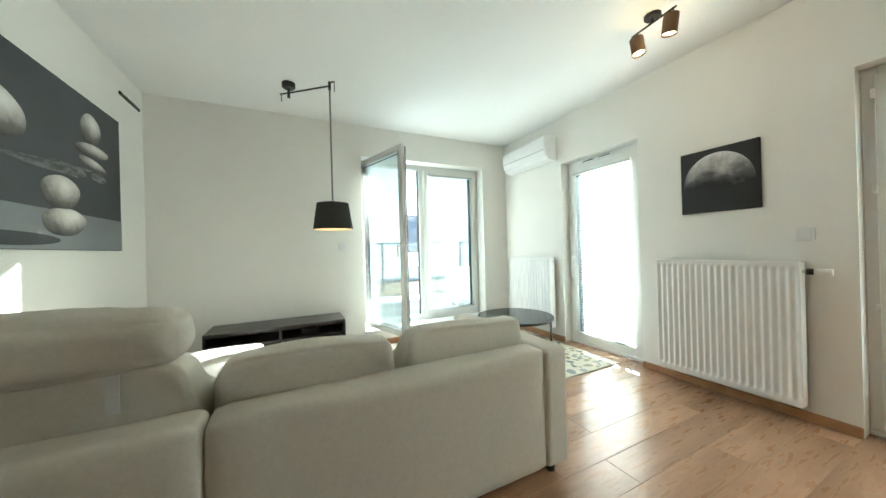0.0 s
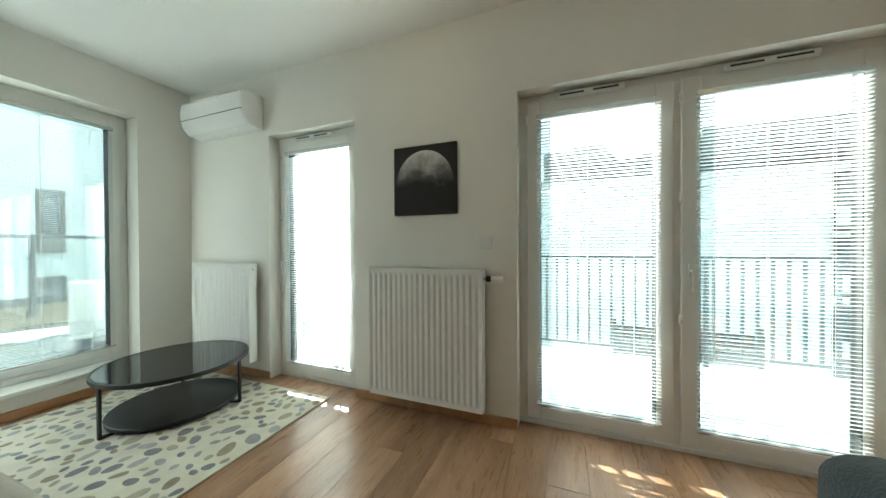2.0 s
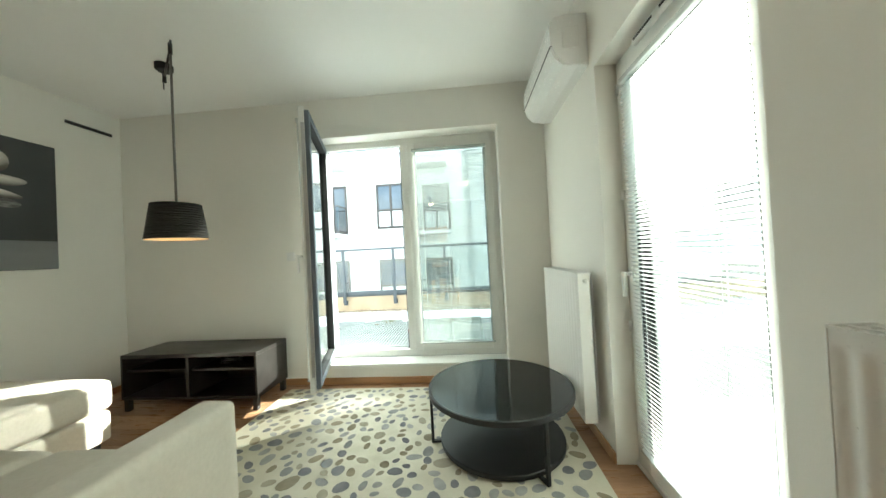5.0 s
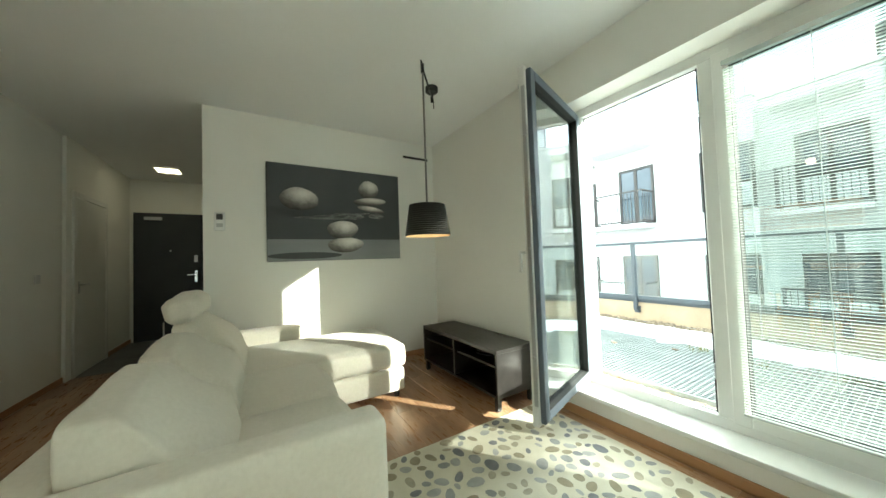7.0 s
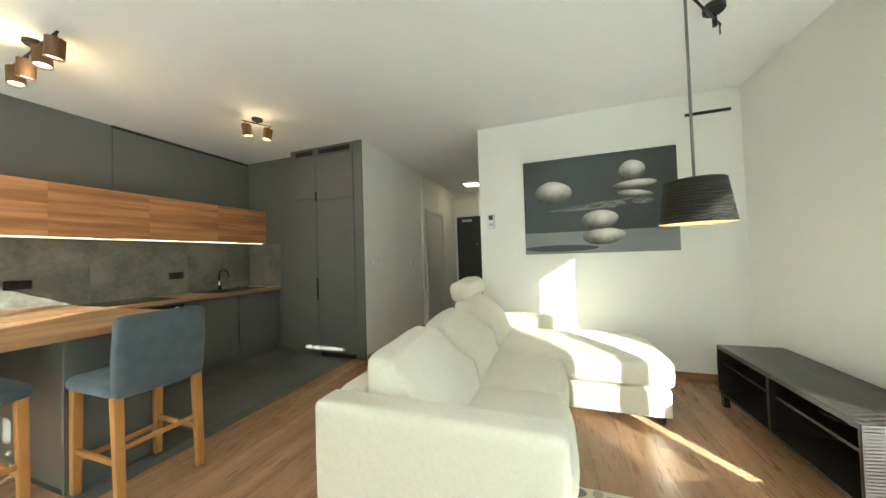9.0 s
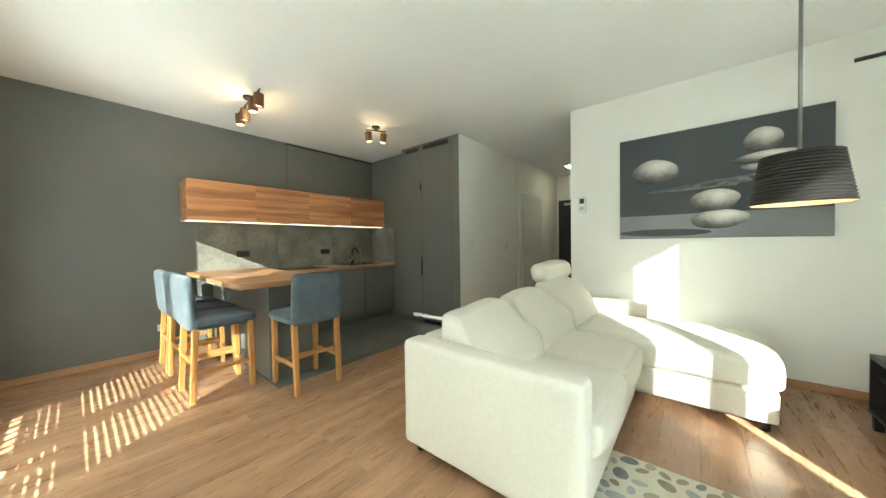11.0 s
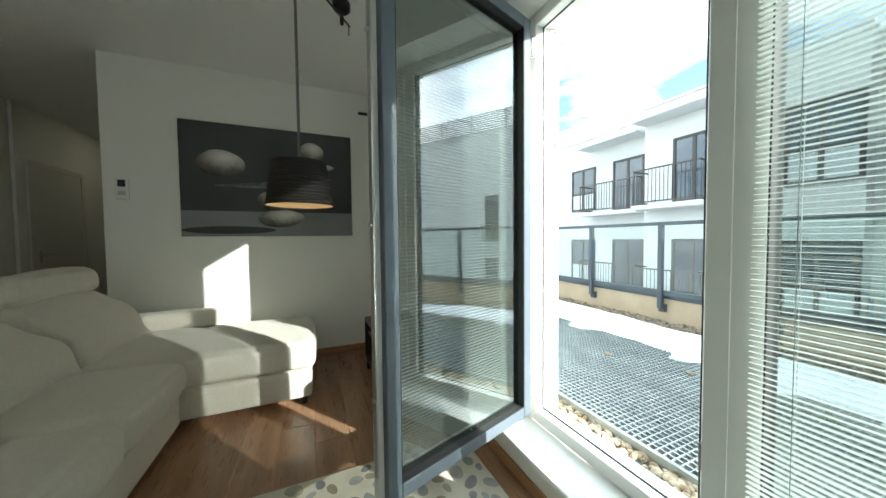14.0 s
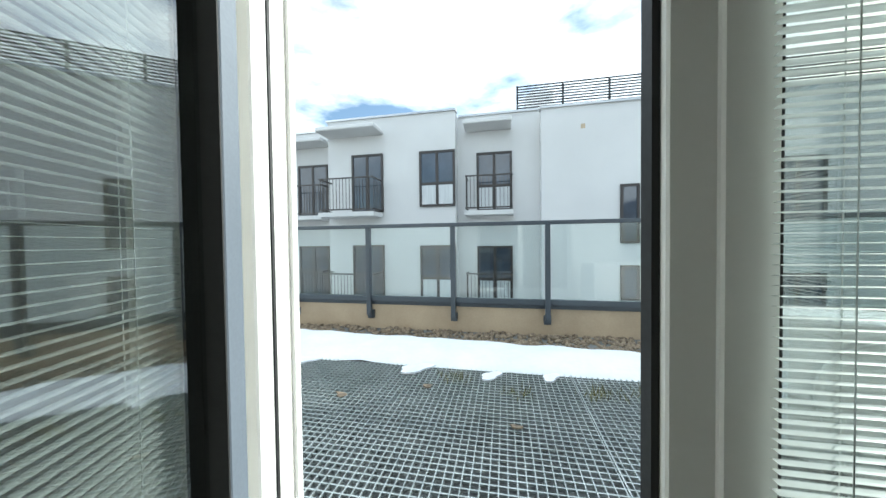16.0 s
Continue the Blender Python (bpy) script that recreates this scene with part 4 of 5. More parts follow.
for k, mt in enumerate(RUGSPOTS):
    bm = bmesh.new()
    for i, (x, y, r) in enumerate(spots):
        if (i * 7 + i // 5) % len(RUGSPOTS) != k:
            continue
        a0, ell, ph = rnd.uniform(0, 3.14), rnd.uniform(0.62, 0.9), rnd.uniform(0, 6)
        vs = []
        for j in range(11):
            a = 2 * math.pi * j / 11
            q = r * (1 + 0.07 * math.sin(2 * a + ph) + 0.05 * math.sin(3 * a + ph))
            u, v = q * math.cos(a) * 1.12, q * math.sin(a) * ell
            vs.append(bm.verts.new((min(RX1 - 0.004, max(RX0 + 0.004, x + u * math.cos(a0) - v * math.sin(a0))), min(RY1 - 0.004, max(RY0 + 0.004, y + u * math.sin(a0) + v * math.cos(a0))), 0.0122)))
        bm.faces.new(vs)
    tagged(part("pebble_pattern", bm, mt, rug, "woven pebble shapes"), kind="stuff")

# ---- kitchen ----
CT = 0.870
KX1 = 2.60
def front(name, bm, parent, m=M_KIT):
    return part(name, bm, m, parent)

# base units along the south wall
xs = [RX + 0.003, 0.76, 1.36, 1.96, 2.30]
for a, b in zip(xs, xs[1:]):
    u = thing("base_cabinet", (a, YS + 0.003, 0), "grey matt handleless kitchen base cabinet", "cabinet", group="kitchen base cabinets")
    w = b - a - 0.003
    part("body", box(0, w, 0, 0.56, 0.09, CT - 0.042), M_KIT, u)
    part("door", box(0.002, w - 0.002, 0.561, 0.580, 0.10, CT - 0.065, 0.002, 1), M_KIT, u)
    part("plinth", box(0, w, 0.50, 0.52, 0.0, 0.09), M_KIT, u)
wt = thing("worktop", (0, 0, 0), "oak worktop running along the wall", "worktop")
part("board", box(RX + 0.003, 2.055, YS + 0.003, YS + 0.62, CT - 0.038, CT, 0.003, 1), wood("oak_worktop_long", (0.52, 0.29, 0.14), (0.36, 0.18, 0.08), rough=0.33, axis=0, island=0.05, knots=0.8), wt)
wood_bar = mat("oak_bar_board", (0.56, 0.325, 0.165), (0.37, 0.19, 0.085), rough=0.36, scale=1.4, fine=6.0, bump=0.05, stretch=(0.5, 5, 5), island=0.05, contrast=0.6)
bar = thing("breakfast_bar", (0, 0, 0), "oak breakfast bar top of two thick boards", "worktop")
BT = 0.898
for x1, y0, y1 in ((2.845, YS + 0.012, 1.140), (2.875, 1.152, 2.045)):
    bm = box(0, x1 - 2.06, 0, y1 - y0, 0, 0.040, 0.006, 2)
    for v in bm.verts:
        if v.co.x > 0.5:
            v.co.x += 0.006 * math.sin(7 * v.co.y + y0)
    part("board", bm, wood_bar, bar).matrix_basis = pose(2.06, y0, BT - 0.040)
pen = thing("island_cabinet", (0, 0, 0), "grey matt panelled base of the breakfast bar", "cabinet")
part("body", box(2.303, 2.58, YS + 0.004, 1.80, 0.0, BT - 0.042, 0.002, 1), M_KIT, pen)
part("end_panel", box(2.20, 2.60, 1.801, 1.825, 0.0, BT - 0.042, 0.002, 1), M_KIT, pen)

oven = thing("oven", (1.363, YS + 0.585, 0), "black built-in oven under the worktop", "oven")
part("control_panel", box(0.0, 0.594, 0.0, 0.018, 0.735, 0.812, 0.003, 1), M_BLACKPL, oven, "black control panel")
part("door", box(0.0, 0.594, 0.0, 0.018, 0.24, 0.730, 0.003, 1), M_BGLASS, oven, "black glass oven door")
part("handle", cyl((0.05, 0.045, 0.69), (0.544, 0.045, 0.69), 0.009, seg=12), M_METAL, oven, "metal bar handle", True)
for x in (0.07, 0.524):
    part("knob", cyl((x, 0.018, 0.775), (x, 0.040, 0.775), 0.018, seg=16), M_METAL, oven, "metal knob", True)
    part("handle_post", cyl((x, 0.018, 0.69), (x, 0.045, 0.69), 0.006, seg=8), M_METAL, oven, smooth=True)
hob = thing("hob", (0, 0, 0), "black glass hob set in the worktop", "hob")
part("glass", box(1.38, 1.94, YS + 0.07, YS + 0.56, CT, CT + 0.006, 0.002, 1), M_BGLASS, hob)
sink = thing("sink", (0, 0, 0), "black composite sink with drainer", "sink")
bm = box(0.30, 0.98, YS + 0.08, YS + 0.54, CT, CT + 0.007, 0.003, 1)
part("rim", bm, M_BLACK, sink)
part("bowl", box(0.36, 0.66, YS + 0.12, YS + 0.50, CT + 0.0072, CT + 0.009), M_BGLASS, sink, "dark bowl")
bm = bmesh.new()
for i in range(7):
    add_box(bm, 0.70 + i * 0.035, 0.708 + i * 0.035, YS + 0.14, YS + 0.48, CT + 0.007, CT + 0.010)
part("drainer", bm, M_BLACK, sink)
tap = thing("tap", (0.66, YS + 0.10, CT + 0.007), "black kitchen tap with a chrome body", "tap")
part("tap_body", cyl((0, 0, 0), (0, 0, 0.12), 0.024, 0.020, seg=18), M_CHROME, tap, "chrome tap body", True)
cv = bpy.data.curves.new("spout", "CURVE")
cv.dimensions, cv.bevel_depth, cv.bevel_resolution = "3D", 0.012, 4
sp = cv.splines.new("POLY")
sp.points.add(14)
for i, pnt in enumerate(sp.points):
    a = math.pi * i / 14
    pnt.co = (0, 0.085 - 0.085 * math.cos(a), 0.17 + 0.085 * math.sin(a), 1) if i else (0, 0, 0.11, 1)
tsp = new("spout", cv)
tsp.data.materials.append(M_BLACK)
tsp.parent = tap
part("lever", box(0.02, 0.09, -0.008, 0.008, 0.085, 0.10, 0.004, 1), M_CHROME, tap)
for x, y in ((0.44, 0.14), (0.36, 0.20)):
    soap = thing("sink_button", (x, YS + y, CT + 0.008), "small chrome drain button on the sink rim", "sink fitting")
    part("button", cyl((0, 0, 0), (0, 0, 0.012), 0.022, seg=16), M_CHROME, soap, smooth=True)

# splashback panels
sb = thing("splashback", (0, 0, 0), "concrete-look splashback panels above the worktop", "splashback")
for a, b in ((RX + 0.008, 0.98), (0.98, 1.82), (1.82, 2.72)):
    part("panel", box(a + 0.001, b - 0.001, YS + 0.001, YS + 0.010, CT + 0.003, 1.48, 0.001, 1), M_CONC, sb)
part("panel", box(RX + 0.001, RX + 0.008, YS + 0.011, YS + 0.62, CT + 0.003, 1.46, 0.001, 1), M_CONC, sb)

# upper units
ux = [RX + 0.003, 0.84, 1.52, 2.20, 2.875]
for a, b in zip(ux, ux[1:]):
    u = thing("wall_cabinet", (a, YS + 0.002, 1.487), "golden oak wall cabinet with a lift-up front", "cabinet", group="kitchen wall cabinets")
    w = b - a - 0.0004
    part("body", box(0, w, 0, 0.335, 0.0, 0.455), M_KITOAK, u)
    part("door", box(0.0003, w - 0.0003, 0.336, 0.354, 0.002, 0.453, 0.001, 1), M_KITOAK, u)
    part("grip", box(w / 2 - 0.07, w / 2 + 0.07, 0.325, 0.362, -0.006, 0.001), M_BLACK, u, "thin black grip")
    part("light_strip", box(0.0, w, 0.26, 0.272, -0.006, -0.0005), M_LED, u, "lit LED strip")
sf = thing("soffit_panel", (0, 0, 0), "grey boxed panel above the wall cabinets", "panel")
part("panel", box(RX + 0.003, 1.66, YS + 0.002, YS + 0.03, 1.946, H - 0.035, 0.002, 1), M_DARKWALL, sf)
# Solid black strip paints the shade of the gap below the ceiling.
part("shadow_gap", box(RX + 0.003, 1.66, YS + 0.002, YS + 0.02, H - 0.034, H - 0.002), M_BLACK, sf)


def socket(x, z, label, m=M_BLACKPL, n=2, y=YS + 0.010):
    e = thing("socket", (x, y, z), label, "socket", rz=180)
    w = 0.075 * n
    part("plate", box(-w / 2, w / 2, -0.010, 0, -0.038, 0.038, 0.003, 1), m, e)
    for i in range(n):
        cx = (i - (n - 1) / 2) * 0.071
        part("outlet", lathe([(0.0, 0.0), (0.019, 0.0), (0.021, 0.004)], 18), m, e).matrix_basis = pose(cx, -0.0145, 0, 90, 0, 0)


socket(2.25, 1.09, "black double wall socket on the splashback")
socket(1.10, 1.09, "black double wall socket on the splashback")
socket(3.02, 0.30, "white wall socket low on the grey wall", M_ACPL, 2, YS)

# tall units
tall = thing("tall_cabinet", (PX, PY0, 0), "tall grey built-in cabinet with fridge and oven fronts", "cabinet")
D2 = PY1 - PY0
part("body", box(-0.55, -0.020, 0.0, D2 - 0.003, 0.0, H - 0.003), M_KIT, tall)
part("side_trim", box(-0.020, 0.0, D2 - 0.125, D2, 0.0, H - 0.003, 0.002, 1), M_KIT, tall)
ym = 0.415
for y0, y1, zs in ((0.004, ym - 0.002, (0.06, 2.02, 2.555)), (ym + 0.002, D2 - 0.13, (0.06, 0.86, 1.99, 2.555))):
    for a, b in zip(zs, zs[1:]):
        part("door", box(-0.019, 0.0, y0, y1, a + 0.002, b - 0.002, 0.0015, 1), M_KIT, tall)
for y0, y1 in ((0.09, ym - 0.05), (ym + 0.05, D2 - 0.17)):
    g = part("grille", box(-0.004, 0.003, y0, y1, 2.585, 2.645, 0.001, 1), M_BLACK, tall, "black ventilation grille")
part("top_panel", box(-0.019, -0.005, 0.004, D2 - 0.13, 2.558, H - 0.004), M_KIT, tall)
part("handle", box(0.0, 0.018, ym - 0.008, ym + 0.012, 0.72, 0.99, 0.003, 1), M_BLACK, tall, "black bar handle")
part("handle", box(0.0, 0.018, ym - 0.008, ym + 0.012, 1.985, 2.10, 0.003, 1), M_BLACK, tall, "black bar handle")
part("plinth_grille", box(-0.018, -0.002, ym + 0.03, D2 - 0.15, 0.005, 0.05), M_BLACK, tall, "black plinth grille")


# ---- bar stools ----
def stool(name, at, rz):
    """A counter stool; the back is at -y, the sitter faces +y."""
    e = thing(name, at, "counter stool with blue-grey fabric seat and honey wood legs", "bar stool", group="bar stools", rz=rz)
    part("seat", soft(-0.215, 0.215, -0.21, 0.225, 0.555, 0.635, 0.035, 0.014, 0.003, 3, 12), M_STOOLFAB, e, smooth=True)
    part("backrest", soft(-0.205, 0.205, -0.245, -0.175, 0.555, 0.965, 0.028, 0.006, 0.003, 4, 12, pose(0, 0, 0, 4, 0, 0)), M_STOOLFAB, e, smooth=True)
    for sx in (-1, 1):
        for sy, tz in ((-1, 0.57), (1, 0.57)):
            bm = box(-0.0215, 0.0215, -0.0215, 0.0215, 0, tz, 0.004, 1)
            for v in bm.verts:
                k = (tz - v.co.z) / tz
                v.co.x *= 1 - 0.15 * k
                v.co.y *= 1 - 0.15 * k
                v.co.y += sy * (0.03 if sy < 0 else 0.01) * k
            part("leg", bm, M_STOOLWOOD, e).matrix_basis = pose(sx * 0.183, sy * 0.185, 0)
        part("side_stretcher", box(sx * 0.183 - 0.009, sx * 0.183 + 0.009, -0.20, 0.19, 0.215, 0.245, 0.003, 1), M_STOOLWOOD, e)
    part("front_stretcher", box(-0.165, 0.165, 0.176, 0.194, 0.165, 0.195, 0.003, 1), M_STOOLWOOD, e)
    part("back_stretcher", box(-0.165, 0.165, -0.214, -0.196, 0.29, 0.315, 0.003, 1), M_STOOLWOOD, e)
    return e


s1 = stool("bar_stool", (2.385, 2.05, 0.0), 180)
copy_thing(s1, pose(2.905, 1.57, 0.0, 0, 0, 90))
copy_thing(s1, pose(2.895, 1.10, 0.0, 0, 0, 92))
copy_thing(s1, pose(2.90, 0.63, 0.0, 0, 0, 89))

# ---- hallway ----
ed = thing("entrance_door", (HX, 2.30, 0), "dark anthracite entrance door with closer and chrome handle", "door", rz=90, kind="structure")
part("leaf", box(0.03, 0.86, -0.045, -0.004, 0.006, 2.075, 0.003, 1), M_DOORDK, ed)
part("door_frame", frame_bm(-0.02, 0.91, -0.01, 2.12, 0.05, -0.03, 0.0, bottom=0.005), M_DOORDK, ed)
part("closer", box(0.12, 0.34, -0.085, -0.045, 2.00, 2.05, 0.004, 1), M_METAL, ed, "grey door closer")
part("lock_plate", box(0.76, 0.81, -0.052, -0.045, 1.28, 1.40, 0.003, 1), M_METAL, ed)
bm = box(0.765, 0.805, -0.053, -0.045, 0.93, 1.13, 0.003, 1)
add_cyl(bm, (0.785, -0.05, 1.06), (0.785, -0.095, 1.06), 0.010, seg=10)
add_cyl(bm, (0.79, -0.095, 1.06), (0.67, -0.095, 1.06), 0.010, seg=10)
part("handle", bm, M_CHROME, ed, "chrome lever handle")
part("peephole", cyl((0.445, -0.045, 1.48), (0.445, -0.052, 1.48), 0.014, seg=14), M_CHROME, ed)
hd = thing("interior_door", (-1.58, HY0 + 0.03, 0), "white flush interior door in a white frame", "door", rz=180, kind="structure")
part("door_frame", frame_bm(0.0, 0.92, -0.01, 2.09, 0.06, -0.022, 0.0, bottom=0.005), M_WHITEDOOR, hd)
part("leaf", box(0.062, 0.858, -0.016, 0.0, 0.006, 2.028, 0.002, 1), M_WHITEDOOR, hd)
bm = cyl((0.12, -0.016, 1.03), (0.12, -0.06, 1.03), 0.010, seg=10)
add_cyl(bm, (0.115, -0.06, 1.03), (0.23, -0.06, 1.03), 0.009, seg=10)
add_box(bm, 0.10, 0.14, -0.022, -0.016, 0.93, 1.07, 0.002, 1)
part("handle", bm, M_METAL, hd, "metal lever handle")
hl = thing("ceiling_panel_light", (-2.56, 2.87, H), "square lit LED panel on the hallway ceiling", "ceiling lamp")
part("frame", box(-0.15, 0.15, -0.15, 0.15, -0.025, 0, 0.004, 1), M_ACPL, hl)
part("diffuser", box(-0.135, 0.135, -0.135, 0.135, -0.028, -0.0255), M_HALLLED, hl)

# ---- terrace beyond the window ----
TZ0 = 0.19
structure("terrace_deck", box(-9, 9.0, YN + TH, 9.6, -0.35, TZ0 - 0.045), M_MEMBRANE, "dark roof membrane under the terrace grating", "terrace")
structure("building_wall", wall_with_holes("x", -9, XE + TH + 0.02, YN + TH, YN + TH + 0.02, TZ0 - 0.045, 3.3, [(WX0 + 0.01, WX1 - 0.01, WZ0, WZ1 + 0.02)]), M_OUTWALL, "white rendered outer wall of the flat", "wall")
gr = thing("steel_grating", (0, 0, 0), "galvanised steel walking grating on the terrace", "grating", kind="stuff")
bm = bmesh.new()
GX0, GX1, GY0, GY1 = -4.0, 3.55, YN + TH + 0.16, 7.88
verts, faces = [], []
def raw_box(x0, x1, y0, y1, z0, z1):
    i = len(verts)
    verts.extend([(x, y, z) for x in (x0, x1) for y in (y0, y1) for z in (z0, z1)])
    faces.extend([(i + a, i + b, i + c, i + d) for a, b, c, d in ((0, 1, 3, 2), (4, 6, 7, 5), (0, 4, 5, 1), (2, 3, 7, 6), (0, 2, 6, 4), (1, 5, 7, 3))])
n = int((GX1 - GX0) / 0.036)
for i in range(n):
    x = GX0 + i * 0.036
    raw_box(x, x + 0.004, GY0, GY1, TZ0 - 0.028, TZ0)
n = int((GY1 - GY0) / 0.036)
for i in range(n + 1):
    y = GY0 + i * 0.036
    raw_box(GX0, GX1, y, y + 0.006, TZ0 - 0.012, TZ0 - 0.002)
for x in (-3.98, -2.0, 0.0, 1.0, 3.0):
    raw_box(x - 0.006, x, GY0, GY1, TZ0 - 0.03, TZ0 + 0.001)
bm.free()
me = bpy.data.meshes.new("bars")
me.from_pydata(verts, [], faces)
me.materials.append(M_STEEL)
o = tagged(new("bars", me), kind="stuff")
o.parent = gr

structure("grating_edge", box(GX0, GX1, GY0 - 0.022, GY0 - 0.004, TZ0 - 0.045, TZ0 + 0.004, 0.002, 1), M_STEEL, "galvanised edge strip between pebbles and grating", "trim")
rnd = random.Random(11)
def pebbles(name, x0, x1, y0, y1, z, count, r0, r1, m, label, category):
    vs, fs = [], []
    base = bmesh.new()
    bmesh.ops.create_icosphere(base, subdivisions=1, radius=1.0)
    bv, bf = [v.co.copy() for v in base.verts], [[v.index for v in f.verts] for f in base.faces]
    base.free()
    for _ in range(count):
        x, y, r = rnd.uniform(x0, x1), rnd.uniform(y0, y1), rnd.uniform(r0, r1)
        mt = Matrix.Translation((x, y, z + r * 0.3)) @ Euler((rnd.uniform(-0.4, 0.4), rnd.uniform(-0.4, 0.4), rnd.uniform(0, 6))).to_matrix().to_4x4() @ Matrix.Diagonal((r, r * rnd.uniform(0.6, 0.9), r * rnd.uniform(0.4, 0.7), 1))
        i = len(vs)
        vs.extend([tuple(mt @ v) for v in bv])
        fs.extend([[i + k for k in f] for f in bf])
    me = bpy.data.meshes.new(name)
    me.from_pydata(vs, [], fs)
    me.shade_smooth()
    me.materials.append(m)
    return tagged(new(name, me), label, category, kind="stuff")


pebbles("pebble_strip", -1.0, 5.0, YN + TH + 0.02, YN + TH + 0.16, TZ0 - 0.045, 1500, 0.015, 0.033, M_PEBBLE, "loose tan pebbles along the window sill", "pebbles")
pebbles("gravel_strip", -7.0, 7.5, 8.50, 8.94, TZ0 - 0.045, 4200, 0.014, 0.040, M_GRAVEL, "brown gravel and dead leaves along the parapet", "gravel")

# snow band with an uneven edge
bm = bmesh.new()
nx, ny = 130, 12
rows = []
for j in range(ny + 1):
    row = []
    for i in range(nx + 1):
        x = -7 + 14.5 * i / nx
        lo = 7.90 - 0.10 * noise.noise(Vector((x * 1.1, 0, 0))) - 0.05 * noise.noise(Vector((x * 4, 3, 0)))
        hi = 8.70 + 0.10 * noise.noise(Vector((x * 0.8, 7, 0))) + 0.05 * noise.noise(Vector((x * 3.5, 9, 0))) - 0.05 * max(0, x)
        if x > 3.6:
            hi -= (x - 3.6) * 0.5
        v = j / ny
        y = lo + (max(lo + 0.02, hi) - lo) * v
        z = TZ0 - 0.03 + 0.055 * math.sin(math.pi * min(1, max(0, v))) ** 0.5 + 0.01 * noise.noise(Vector((x * 5, y * 5, 1)))
        row.append(bm.verts.new((x, y, z)))
    rows.append(row)
for a, b in zip(rows, rows[1:]):
    for i in range(nx):
        bm.faces.new((a[i], a[i + 1], b[i + 1], b[i]))
tagged(obj("snow_band", bm, M_SNOW, True), "band of old snow lying on the terrace", "snow", kind="stuff")
for x, y, r in ((0.9, 7.78, 0.16), (1.9, 7.80, 0.13), (2.45, 7.76, 0.09), (2.85, 7.8, 0.08), (0.3, 7.75, 0.10)):
    bm = disc_bm(0, 0, r, r * 0.5, 0.012, 0, seg=20, wob=0.15, seed=x)
    o = tagged(obj("snow_patch", bm, M_SNOW, False), "small melting snow patch on the grating", "snow")
    o.matrix_basis = pose(x, y, TZ0 + 0.002, -90, 0, 20 * x)
vs, fs = [], []
for cx, cy, k in ((2.2, 7.72, 60), (3.15, 7.62, 70), (3.4, 7.68, 60), (2.65, 7.55, 30), (0.2, 7.6, 25)):
    for _ in range(k):
        x, y, a, h = cx + rnd.gauss(0, 0.06), cy + rnd.gauss(0, 0.04), rnd.uniform(0, 6), rnd.uniform(0.02, 0.07)
        i = len(vs)
        dx, dy = 0.003 * math.cos(a), 0.003 * math.sin(a)
        lx, ly = rnd.gauss(0, 0.02), rnd.gauss(0, 0.02)
        vs.extend([(x - dx, y - dy, TZ0 - 0.01), (x + dx, y + dy, TZ0 - 0.01), (x + lx, y + ly, TZ0 + h)])
        fs.append((i, i + 1, i + 2))
me = bpy.data.meshes.new("grass_tufts")
me.from_pydata(vs, [], fs)
me.materials.append(M_GRASS)
tagged(new("grass_tufts", me), "dry grass tufts growing through the grating", "grass", kind="stuff")
for i, (x, y) in enumerate(((1.55, 7.35), (2.05, 7.55), (1.2, 7.0), (2.6, 7.2), (0.6, 7.4))):
    bm = disc_bm(0, 0, 0.035, 0.022, 0.006, 0, seg=9, wob=0.25, seed=i)
    o = tagged(obj("dead_leaf", bm, M_GRAVEL), "brown dead leaf on the grating", "leaf", group="dead leaves")
    o.matrix_basis = pose(x, y, TZ0 + 0.001, -80, 10, 50 * i)

structure("parapet", box(-9, 9.0, 8.945, 9.25, -0.35, 0.43, 0.01, 1), M_PARAPET, "low beige rendered parapet at the terrace edge", "parapet")
rail = thing("glass_railing", (0, 0, 0), "blue-grey metal railing with clear glass panels", "railing")
part("top_rail", box(-8, 7.95, 8.845, 8.90, 1.295, 1.335, 0.004, 1), M_RAILPOST, rail)
part("lower_rail", box(-8, 7.95, 8.885, 8.925, 0.47, 0.53, 0.004, 1), M_RAILPOST, rail)
part("edge_profile", box(-8, 7.95, 8.93, 8.97, 0.425, 0.47, 0.003, 1), M_RAILPOST, rail)
px = [1.035 - 0.97 * 8 + 0.97 * i for i in range(15)]
post = part("post", box(-0.025, 0.025, 8.845, 8.90, 0.32, 1.295, 0.004, 1), M_RAILPOST, rail)
bm = box(-0.035, 0.035, 8.895, 8.95, 0.27, 0.36, 0.004, 1)
add_cyl(bm, (-0.02, 8.895, 0.31), (-0.02, 8.88, 0.31), 0.012, seg=8)
add_cyl(bm, (0.02, 8.895, 0.31), (0.02, 8.88, 0.31), 0.012, seg=8)
foot = part("foot_bracket", bm, M_RAILPOST, rail)
pane = part("glass_panel", box(0.035, 0.935, 8.872, 8.880, 0.53, 1.295), M_GLASSOUT, rail)
pane.visible_shadow = False
for i, x in enumerate(px):
    for o in (post, foot, pane):
        c = o if i == 0 else sit(o, rail)
        c.matrix_basis = pose(x, 0, 0)
        if o is pane:
            c.visible_shadow = False

